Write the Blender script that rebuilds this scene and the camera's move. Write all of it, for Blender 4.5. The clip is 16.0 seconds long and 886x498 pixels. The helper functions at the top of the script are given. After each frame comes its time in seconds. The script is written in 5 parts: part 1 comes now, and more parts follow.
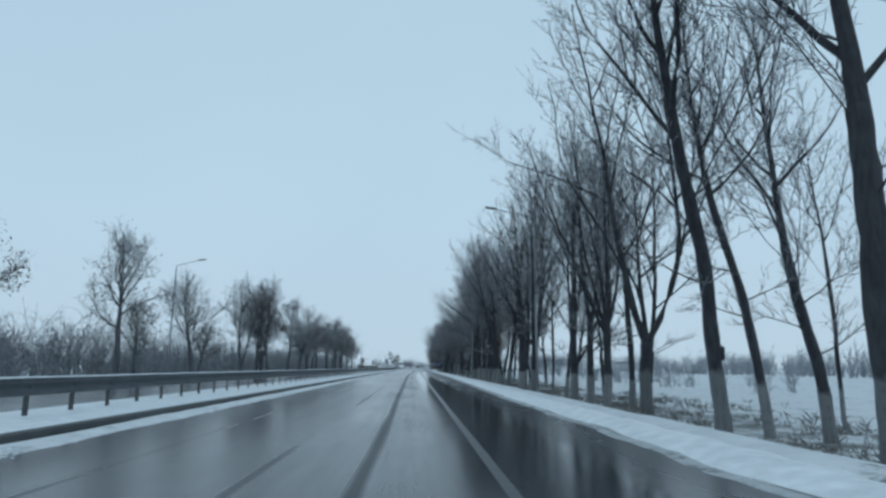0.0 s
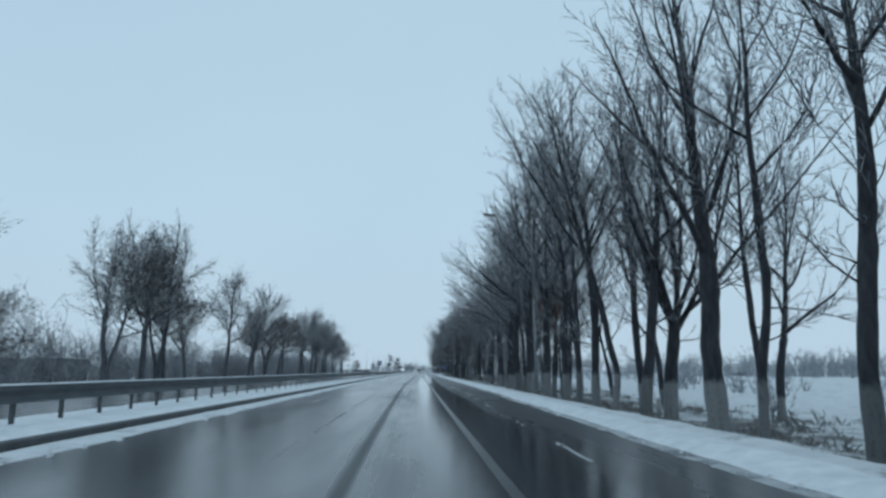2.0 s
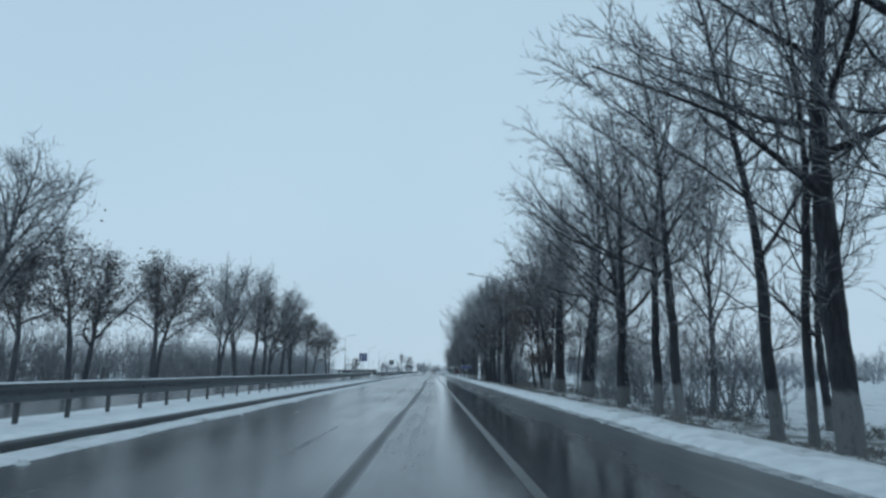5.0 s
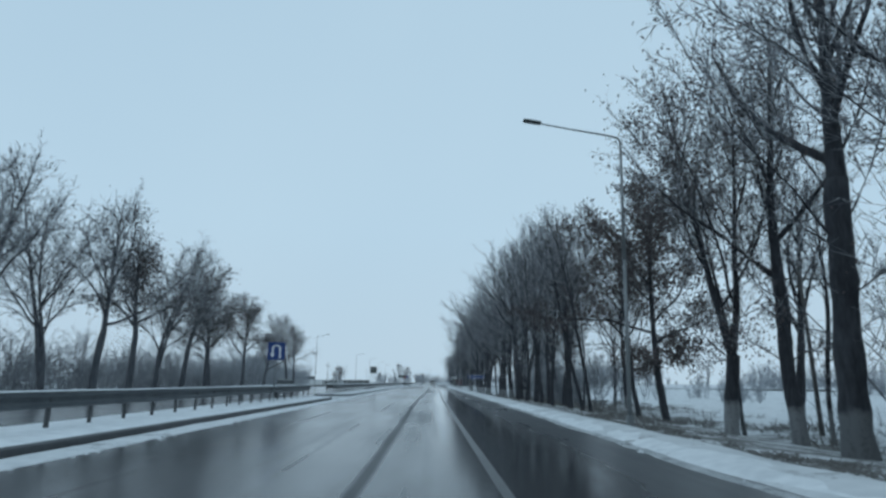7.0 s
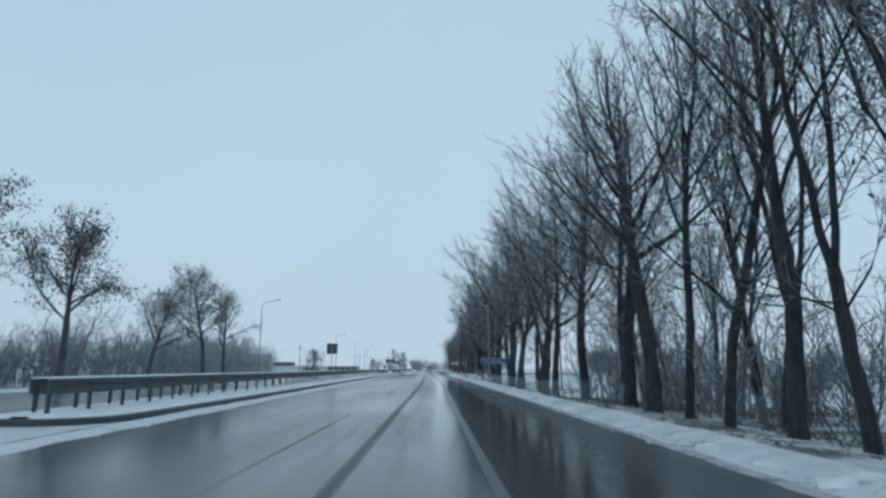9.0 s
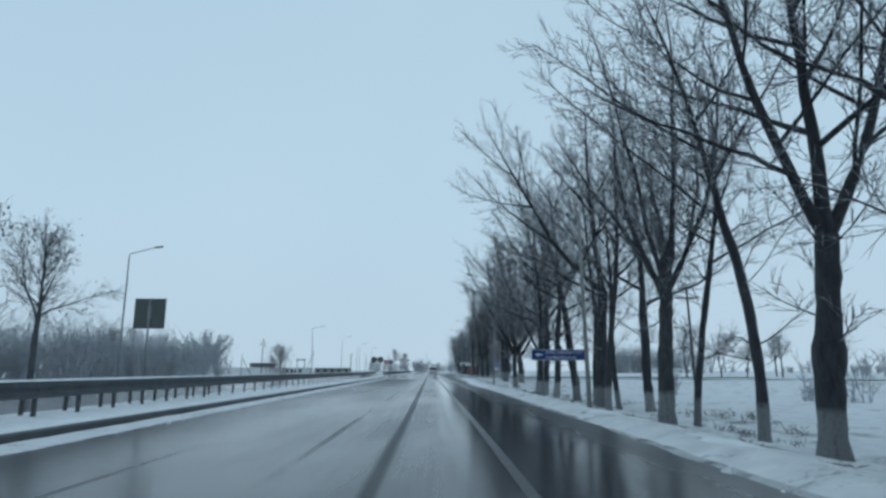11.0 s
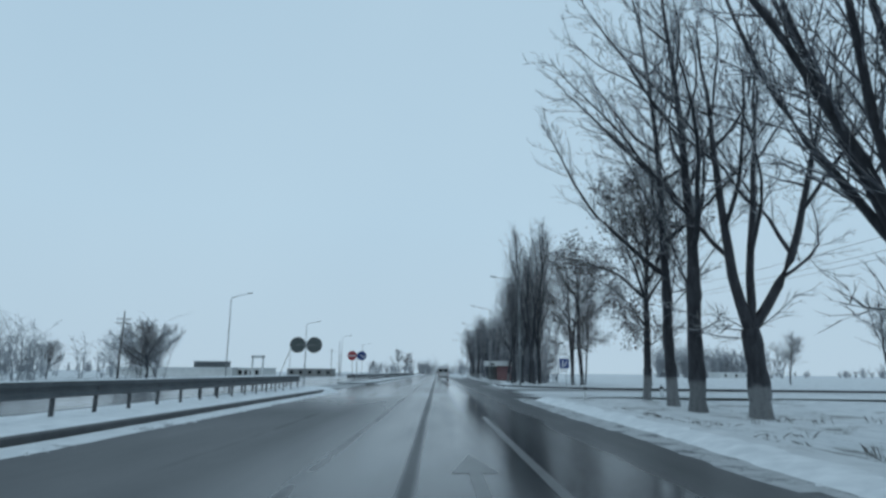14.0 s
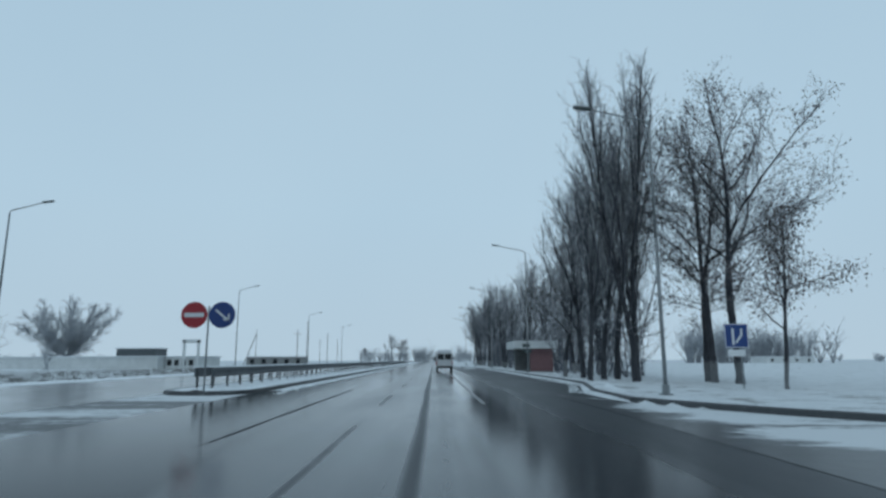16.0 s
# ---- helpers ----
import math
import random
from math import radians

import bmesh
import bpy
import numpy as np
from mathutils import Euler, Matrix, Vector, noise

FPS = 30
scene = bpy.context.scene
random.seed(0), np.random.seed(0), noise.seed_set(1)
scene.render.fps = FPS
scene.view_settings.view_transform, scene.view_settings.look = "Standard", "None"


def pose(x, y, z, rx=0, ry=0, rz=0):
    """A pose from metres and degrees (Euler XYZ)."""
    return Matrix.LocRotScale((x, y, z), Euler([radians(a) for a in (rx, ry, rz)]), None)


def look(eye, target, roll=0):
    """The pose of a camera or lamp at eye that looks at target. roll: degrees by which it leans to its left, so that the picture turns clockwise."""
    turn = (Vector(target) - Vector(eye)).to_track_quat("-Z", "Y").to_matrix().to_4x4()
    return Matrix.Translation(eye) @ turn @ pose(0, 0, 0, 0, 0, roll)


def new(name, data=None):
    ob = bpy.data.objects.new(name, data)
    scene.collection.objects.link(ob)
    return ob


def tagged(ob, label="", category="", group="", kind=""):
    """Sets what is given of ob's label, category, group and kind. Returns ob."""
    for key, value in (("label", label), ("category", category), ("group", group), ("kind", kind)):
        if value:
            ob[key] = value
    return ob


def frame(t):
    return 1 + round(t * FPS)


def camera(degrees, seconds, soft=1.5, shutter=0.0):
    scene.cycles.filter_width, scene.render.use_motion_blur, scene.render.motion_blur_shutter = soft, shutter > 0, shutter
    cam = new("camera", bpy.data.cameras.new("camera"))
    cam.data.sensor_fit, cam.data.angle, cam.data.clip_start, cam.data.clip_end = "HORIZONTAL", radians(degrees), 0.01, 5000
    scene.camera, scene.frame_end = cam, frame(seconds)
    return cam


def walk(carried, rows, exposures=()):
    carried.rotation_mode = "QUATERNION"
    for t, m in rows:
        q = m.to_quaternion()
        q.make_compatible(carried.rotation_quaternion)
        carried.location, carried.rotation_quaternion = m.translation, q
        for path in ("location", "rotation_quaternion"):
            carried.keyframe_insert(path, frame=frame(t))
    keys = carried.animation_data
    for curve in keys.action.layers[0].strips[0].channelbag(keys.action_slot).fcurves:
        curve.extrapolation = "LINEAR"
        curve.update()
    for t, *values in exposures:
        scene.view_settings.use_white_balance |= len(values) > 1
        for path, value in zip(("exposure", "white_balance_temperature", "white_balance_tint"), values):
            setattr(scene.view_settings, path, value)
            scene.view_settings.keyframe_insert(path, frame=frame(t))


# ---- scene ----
cam = camera(72.0, 16.0, soft=2.8)
PATH = [
    (0, -0.86, 0.32, 1.35, -2.54, 10.95, -0.26),
    (0.5, -0.79, 11.24, 1.35, -2.74, 10.89, -0.19),
    (1, -0.85, 22.14, 1.35, -2.61, 10.93, 0.01),
    (1.5, -0.86, 33.44, 1.35, -2.60, 11.01, 0.17),
    (2, -0.88, 44.57, 1.35, -2.41, 11.26, 0.18),
    (2.5, -0.87, 55.92, 1.35, -2.32, 11.50, 0.01),
    (3, -0.88, 66.27, 1.35, -2.11, 11.65, -0.05),
    (3.5, -0.90, 77.51, 1.35, -1.82, 11.61, 0.10),
    (4, -0.91, 88.37, 1.35, -1.62, 11.31, -0.02),
    (4.5, -0.95, 99.04, 1.35, -1.26, 11.20, -0.03),
    (7, -0.57, 153.62, 1.35, -1.22, 12.32, -0.41),
    (7.5, -0.55, 164.75, 1.35, -1.33, 11.93, -0.31),
    (8, -0.53, 175.48, 1.35, -1.34, 11.49, -0.36),
    (8.5, -0.45, 186.68, 1.35, -1.53, 11.07, -0.22),
    (11, -0.14, 241.82, 1.35, -1.18, 11.24, -0.11),
    (11.5, -0.21, 253.29, 1.35, -1.17, 11.25, -0.18),
    (12, -0.26, 263.71, 1.35, -1.05, 11.10, -0.29),
    (12.5, -0.29, 274.69, 1.35, -0.90, 11.02, -0.40),
    (13, -0.31, 285.72, 1.35, -0.68, 11.10, -0.45),
    (13.5, -0.39, 297.46, 1.35, -0.60, 11.32, -0.45),
    (14, -0.42, 308.44, 1.35, -0.56, 11.45, -0.47),
    (14.5, -0.41, 319.85, 1.35, -0.60, 11.32, -0.32),
    (15, -0.49, 330.32, 1.35, -0.69, 11.03, -0.26),
    (15.5, -0.53, 341.47, 1.35, -0.85, 10.58, -0.06),
    (16, -0.52, 352.45, 1.35, -0.86, 10.31, 0.11),
]
EXPOSURES = [(0, 0.0), (12.5, 0.0), (14.5, -0.08), (16, -0.12)]
walk(cam, [(t, pose(x, y, z, 90 + p, r, w)) for t, x, y, z, w, p, r in PATH], EXPOSURES)

# ---- world, sun ----
world = bpy.data.worlds.new("overcast_sky")
scene.world = world
world.use_nodes = True
wn, wl = world.node_tree.nodes, world.node_tree.links
bg = wn["Background"]
tc = wn.new("ShaderNodeTexCoord")
sep = wn.new("ShaderNodeSeparateXYZ")
ramp = wn.new("ShaderNodeValToRGB")
ramp.color_ramp.elements[0].position, ramp.color_ramp.elements[0].color = 0.46, (0.49, 0.63, 0.74, 1)
ramp.color_ramp.elements[1].position, ramp.color_ramp.elements[1].color = 0.95, (0.40, 0.575, 0.72, 1)
e = ramp.color_ramp.elements.new(0.62)
e.color = (0.47, 0.65, 0.79, 1)
mr = wn.new("ShaderNodeMapRange")
mr.inputs[1].default_value, mr.inputs[2].default_value = -1.0, 1.0
cn = wn.new("ShaderNodeTexNoise")
cn.inputs["Scale"].default_value, cn.inputs["Detail"].default_value = 1.4, 3.0
mixn = wn.new("ShaderNodeMix")
mixn.data_type, mixn.blend_type = "RGBA", "SOFT_LIGHT"
mixn.inputs[0].default_value = 0.16
wl.new(tc.outputs["Generated"], sep.inputs[0])
wl.new(sep.outputs["Z"], mr.inputs[0])
wl.new(mr.outputs[0], ramp.inputs[0])
wl.new(tc.outputs["Generated"], cn.inputs["Vector"])
wl.new(ramp.outputs[0], mixn.inputs[6])
wl.new(cn.outputs[0], mixn.inputs[7])
wl.new(mixn.outputs[2], bg.inputs[0])
bg.inputs[1].default_value = 1.0

sun = new("sun", bpy.data.lights.new("sun", "SUN"))
sun.data.energy, sun.data.angle, sun.data.color = 0.3, radians(40), (0.88, 0.95, 1.0)
sun.matrix_world = look((0, 0, 50), (15, 40, 0))


# ---- materials ----
def material(name):
    m = bpy.data.materials.new(name)
    m.use_nodes = True
    return m, m.node_tree.nodes, m.node_tree.links, m.node_tree.nodes["Principled BSDF"]


def noise_node(n, l, scale, detail=4.0, rough=0.55, coord="Object", stretch=None):
    t = n.new("ShaderNodeTexCoord")
    k = n.new("ShaderNodeTexNoise")
    k.inputs["Scale"].default_value, k.inputs["Detail"].default_value, k.inputs["Roughness"].default_value = scale, detail, rough
    if stretch:
        mp = n.new("ShaderNodeMapping")
        mp.inputs["Scale"].default_value = stretch
        l.new(t.outputs[coord], mp.inputs[0])
        l.new(mp.outputs[0], k.inputs["Vector"])
    else:
        l.new(t.outputs[coord], k.inputs["Vector"])
    return k.outputs["Fac"]


def ramp_node(n, l, fac, stops):
    r = n.new("ShaderNodeValToRGB")
    els = r.color_ramp.elements
    for k, (p, c) in enumerate(stops):
        el = els[k] if k < 2 else els.new(p)
        el.position, el.color = p, (*c, 1) if len(c) == 3 else c
    l.new(fac, r.inputs[0])
    return r.outputs[0]


def mix_node(n, l, fac, a, b, kind="MIX"):
    x = n.new("ShaderNodeMix")
    x.data_type, x.blend_type = "RGBA", kind
    for sock, v in ((x.inputs[0], fac), (x.inputs[6], a), (x.inputs[7], b)):
        if isinstance(v, (int, float)):
            sock.default_value = v
        elif isinstance(v, tuple):
            sock.default_value = (*v, 1)
        else:
            l.new(v, sock)
    return x.outputs[2]


def maths(n, l, op, a, b=0.0, c=0.0):
    x = n.new("ShaderNodeMath")
    x.operation = op
    for sock, v in zip(x.inputs, (a, b, c)):
        if isinstance(v, (int, float)):
            sock.default_value = v
        else:
            l.new(v, sock)
    return x.outputs[0]


def bump_node(n, l, bsdf, height, strength, distance=0.02):
    b = n.new("ShaderNodeBump")
    b.inputs["Strength"].default_value, b.inputs["Distance"].default_value = strength, distance
    l.new(height, b.inputs["Height"])
    l.new(b.outputs[0], bsdf.inputs["Normal"])


def rough_surface(name, dark, light, roughness, scale, bump=0.3, metal=0.0, stretch=None):
    """A plain weathered surface: two tones at two scales with fine relief."""
    m, n, l, b = material(name)
    big = noise_node(n, l, scale, 5, 0.6, stretch=stretch)
    fine = noise_node(n, l, scale * 9, 4, 0.6, stretch=stretch)
    col = ramp_node(n, l, big, [(0.3, dark), (0.7, light)])
    col = mix_node(n, l, 0.35, col, ramp_node(n, l, fine, [(0.3, dark), (0.7, light)]))
    l.new(col, b.inputs["Base Color"])
    b.inputs["Roughness"].default_value, b.inputs["Metallic"].default_value = roughness, metal
    if bump:
        bump_node(n, l, b, fine, bump)
    return m


def make_snow(name, bare, cover, patch_scale=0.5, bright=1.0, verge=False):
    """Snow over dead grass and soil; cover is the part that snow hides."""
    m, n, l, b = material(name)
    drift = noise_node(n, l, patch_scale, 8, 0.66)
    crumb = noise_node(n, l, patch_scale * 14, 5, 0.7)
    mask = maths(n, l, "ADD", drift, maths(n, l, "MULTIPLY_ADD", crumb, 0.5, -0.25))
    if verge:
        t = n.new("ShaderNodeTexCoord")
        sp = n.new("ShaderNodeSeparateXYZ")
        l.new(t.outputs["Object"], sp.inputs[0])
        less = 1.0
        for axis, lo, hi, va, vb in (("X", 5.4, 6.6, 0.0, 1.0), ("X", 17.0, 21.0, 1.0, 0.0), ("Y", 238.0, 262.0, 1.0, 0.25)):
            k = n.new("ShaderNodeMapRange")
            for i, v in zip((1, 2, 3, 4), (lo, hi, va, vb)):
                k.inputs[i].default_value = v
            l.new(sp.outputs[axis], k.inputs[0])
            less = maths(n, l, "MULTIPLY", k.outputs[0], less)
        mask = maths(n, l, "MULTIPLY_ADD", less, -0.14, mask)
        more = 1.0
        for lo, hi, va, vb in ((-27.5, -25.0, 1.0, 0.0), (-85.0, -60.0, 0.0, 1.0)):
            k = n.new("ShaderNodeMapRange")
            for i, v in zip((1, 2, 3, 4), (lo, hi, va, vb)):
                k.inputs[i].default_value = v
            l.new(sp.outputs["X"], k.inputs[0])
            more = maths(n, l, "MULTIPLY", k.outputs[0], more)
        mask = maths(n, l, "MULTIPLY_ADD", more, -0.13, mask)
    edge = 1 - cover
    fac = ramp_node(n, l, mask, [(max(edge * 0.6 + 0.12, 0.0), (0, 0, 0)), (edge * 0.6 + 0.26, (1, 1, 1))])
    soil = ramp_node(n, l, crumb, [(0.35, bare), (0.7, tuple(min(1, c * 2.2) for c in bare))])
    white = ramp_node(n, l, noise_node(n, l, patch_scale * 3, 4), [(0.3, (0.52 * bright, 0.545 * bright, 0.56 * bright)), (0.7, (0.68 * bright, 0.70 * bright, 0.71 * bright))])
    l.new(mix_node(n, l, fac, soil, white), b.inputs["Base Color"])
    b.inputs["Roughness"].default_value = 0.75
    bump_node(n, l, b, mask, 0.5, 0.06)
    return m


def make_asphalt():
    """Wet asphalt with slush between the wheel tracks; UV.x is the offset across the lane in metres, UV.y the way along."""
    m, n, l, b = material("wet_asphalt")
    uv = n.new("ShaderNodeUVMap")
    sp = n.new("ShaderNodeSeparateXYZ")
    l.new(uv.outputs[0], sp.inputs[0])
    streak = noise_node(n, l, 1.0, 6, 0.65, "UV", (1.6, 0.06, 1))
    patch = noise_node(n, l, 0.35, 5, 0.6, "UV", (1.0, 0.25, 1))
    grit = noise_node(n, l, 60, 3, 0.6, "UV")
    across = maths(n, l, "ADD", sp.outputs["X"], maths(n, l, "MULTIPLY_ADD", streak, 0.22, -0.11))
    stops = [(0.0, 0.16), (0.12, 0.18), (0.22, 0.10), (0.34, 0.26), (0.44, 0.24), (0.485, 0.46), (0.516, 0.52), (0.555, 0.55), (0.575, 0.36), (0.60, 0.07), (0.80, 0.05), (0.86, 0.34), (0.93, 0.52), (1.0, 0.7)]
    span = n.new("ShaderNodeMapRange")
    span.inputs[1].default_value, span.inputs[2].default_value = -8.0, 5.0
    l.new(across, span.inputs[0])
    slush = ramp_node(n, l, span.outputs[0], [(p, (v, v, v)) for p, v in stops])
    slush = maths(n, l, "MULTIPLY", slush, ramp_node(n, l, patch, [(0.25, (0.25, 0.25, 0.25)), (0.75, (1, 1, 1))]))
    scrape = noise_node(n, l, 1.0, 5, 0.7, "UV", (5.0, 0.10, 1))
    slush = maths(n, l, "MULTIPLY", slush, ramp_node(n, l, maths(n, l, "MULTIPLY_ADD", scrape, 0.6, maths(n, l, "MULTIPLY", streak, 0.4)), [(0.36, (0.45, 0.45, 0.45)), (0.62, (1.15, 1.15, 1.15))]))
    ruts = 0.0
    for at, half in ((-1.5, 0.085), (-1.5 - 1.35, 0.05), (-1.5 - 3.5, 0.05)):
        gap = maths(n, l, "ABSOLUTE", maths(n, l, "SUBTRACT", across, at))
        one = n.new("ShaderNodeMapRange")
        one.inputs[1].default_value, one.inputs[2].default_value, one.inputs[3].default_value, one.inputs[4].default_value = half * 0.5, half * 1.7, 0.5 if half > 0.08 else 0.35, 0.0
        l.new(gap, one.inputs[0])
        worn = one.outputs[0] if half > 0.08 else maths(n, l, "MULTIPLY", one.outputs[0], ramp_node(n, l, patch, [(0.45, (0, 0, 0)), (0.6, (1, 1, 1))]))
        ruts = maths(n, l, "MAXIMUM", worn, ruts)
    mouth = n.new("ShaderNodeMapRange")
    mouth.inputs[1].default_value, mouth.inputs[2].default_value = 262.0, 322.0
    l.new(sp.outputs["Y"], mouth.inputs[0])
    inner = ramp_node(n, l, maths(n, l, "MULTIPLY_ADD", patch, 0.12, span.outputs[0]), [(0.34, (1, 1, 1)), (0.52, (0, 0, 0))])
    outer = ramp_node(n, l, maths(n, l, "MULTIPLY_ADD", patch, 0.05, span.outputs[0]), [(0.67, (0, 0, 0)), (0.72, (0.6, 0.6, 0.6))])
    turn = n.new("ShaderNodeMapRange")
    turn.inputs[1].default_value, turn.inputs[2].default_value = 330.0, 345.0
    l.new(sp.outputs["Y"], turn.inputs[0])
    near = maths(n, l, "GREATER_THAN", sp.outputs["X"], -9.8)
    damp = maths(n, l, "MULTIPLY", maths(n, l, "MULTIPLY", mouth.outputs[0], near), maths(n, l, "ADD", inner, outer))
    slush = maths(n, l, "MULTIPLY", slush, maths(n, l, "MULTIPLY_ADD", mouth.outputs[0], -0.50, 1.0))
    slush = maths(n, l, "MULTIPLY", slush, maths(n, l, "MULTIPLY_ADD", maths(n, l, "MULTIPLY", turn.outputs[0], outer), -1.3, 1.0))
    base = ramp_node(n, l, grit, [(0.3, (0.034, 0.037, 0.041)), (0.7, (0.072, 0.077, 0.083))])
    l.new(mix_node(n, l, maths(n, l, "MULTIPLY", maths(n, l, "MULTIPLY", slush, maths(n, l, "SUBTRACT", 1.0, ruts)), 0.42), base, (0.28, 0.30, 0.32)), b.inputs["Base Color"])
    shoulder = ramp_node(n, l, maths(n, l, "MULTIPLY_ADD", patch, 0.09, maths(n, l, "MULTIPLY_ADD", streak, 0.06, span.outputs[0])), [(0.83, (0, 0, 0)), (0.88, (1, 1, 1))])
    gloss = maths(n, l, "MULTIPLY_ADD", slush, 0.42, maths(n, l, "MULTIPLY_ADD", patch, 0.20, 0.05))
    gloss = maths(n, l, "MULTIPLY_ADD", shoulder, 0.10, gloss)
    puddled = maths(n, l, "MULTIPLY", maths(n, l, "MULTIPLY", turn.outputs[0], near), inner)
    gloss = maths(n, l, "MULTIPLY", gloss, maths(n, l, "MULTIPLY_ADD", puddled, -0.55, 1.0))
    pool = ramp_node(n, l, maths(n, l, "MULTIPLY_ADD", patch, 0.06, span.outputs[0]), [(0.615, (0, 0, 0)), (0.65, (1, 1, 1)), (0.775, (1, 1, 1)), (0.79, (0, 0, 0))])
    gloss = maths(n, l, "MULTIPLY", gloss, maths(n, l, "MULTIPLY_ADD", pool, -0.75, 1.0))
    wiped = maths(n, l, "MULTIPLY", damp, maths(n, l, "MULTIPLY_ADD", puddled, -0.9, 1.0))
    l.new(maths(n, l, "MULTIPLY_ADD", wiped, 0.25, maths(n, l, "MULTIPLY_ADD", ruts, 0.5, gloss)), b.inputs["Roughness"])
    l.new(maths(n, l, "MULTIPLY_ADD", maths(n, l, "MULTIPLY", turn.outputs[0], near), -0.10, maths(n, l, "MULTIPLY_ADD", damp, -0.36, maths(n, l, "MULTIPLY_ADD", ruts, -0.34, 0.5))), b.inputs["Specular IOR Level"])
    b.inputs["IOR"].default_value = 1.33
    bump_node(n, l, b, maths(n, l, "ADD", grit, maths(n, l, "MULTIPLY", streak, 2.0)), 0.06, 0.01)
    return m


def make_bark(name, dark, light, whitewash=0.0):
    m, n, l, b = material(name)
    furrow = noise_node(n, l, 5, 6, 0.7, stretch=(1, 1, 0.22))
    col = ramp_node(n, l, furrow, [(0.35, dark), (0.72, light)])
    if whitewash:
        t = n.new("ShaderNodeTexCoord")
        sp = n.new("ShaderNodeSeparateXYZ")
        l.new(t.outputs["Object"], sp.inputs[0])
        lap = noise_node(n, l, 3.0, 3, 0.5)
        level = maths(n, l, "ADD", sp.outputs["Z"], maths(n, l, "MULTIPLY_ADD", lap, 0.5, -0.25))
        soft = n.new("ShaderNodeMapRange")
        soft.inputs[1].default_value, soft.inputs[2].default_value, soft.inputs[3].default_value, soft.inputs[4].default_value = whitewash - 0.12, whitewash + 0.12, 1.0, 0.0
        l.new(level, soft.inputs[0])
        flake = noise_node(n, l, 9, 5, 0.7)
        worn = maths(n, l, "MULTIPLY", soft.outputs[0], ramp_node(n, l, maths(n, l, "MULTIPLY_ADD", flake, 0.5, maths(n, l, "MULTIPLY", furrow, 0.5)), [(0.30, (0.15, 0.15, 0.15)), (0.50, (0.85, 0.85, 0.85))]))
        ob = n.new("ShaderNodeObjectInfo")
        lime = ramp_node(n, l, ob.outputs["Random"], [(0.0, (0.125, 0.132, 0.136)), (1.0, (0.26, 0.268, 0.273))])
        col = mix_node(n, l, worn, col, lime)
    l.new(col, b.inputs["Base Color"])
    b.inputs["Roughness"].default_value = 0.9
    bump_node(n, l, b, furrow, 0.8, 0.03)
    return m


def make_twig(name, dark, light, dust):
    """Thin bark with a little snow lying on the upper sides."""
    m, n, l, b = material(name)
    tone = ramp_node(n, l, noise_node(n, l, 1.0, 5, 0.6), [(0.3, dark), (0.7, light)])
    g = n.new("ShaderNodeNewGeometry")
    sp = n.new("ShaderNodeSeparateXYZ")
    l.new(g.outputs["Normal"], sp.inputs[0])
    lying = ramp_node(n, l, sp.outputs["Z"], [(0.2, (0, 0, 0)), (0.75, (1, 1, 1))])
    spots = ramp_node(n, l, noise_node(n, l, 2.2, 4, 0.6), [(0.42, (0, 0, 0)), (0.62, (1, 1, 1))])
    mask = maths(n, l, "MULTIPLY", maths(n, l, "MULTIPLY", lying, spots), dust * 2)
    l.new(mix_node(n, l, mask, tone, (0.6, 0.62, 0.63)), b.inputs["Base Color"])
    b.inputs["Roughness"].default_value = 0.9
    return m


def plain(name, colour, roughness=0.6, metal=0.0, vary=0.25, scale=3.0):
    d = tuple(c * (1 - vary) for c in colour)
    return rough_surface(name, d, colour, roughness, scale, 0.15, metal)


ASPHALT = make_asphalt()
SNOW = make_snow("snow_verge", (0.085, 0.083, 0.078), 0.72, verge=True)
SNOW_STRIP = make_snow("trodden_snow", (0.10, 0.105, 0.11), 0.72, 0.8, 1.05)
SNOW_CLEAN = make_snow("packed_snow", (0.24, 0.24, 0.23), 0.95, 0.9, 1.2)


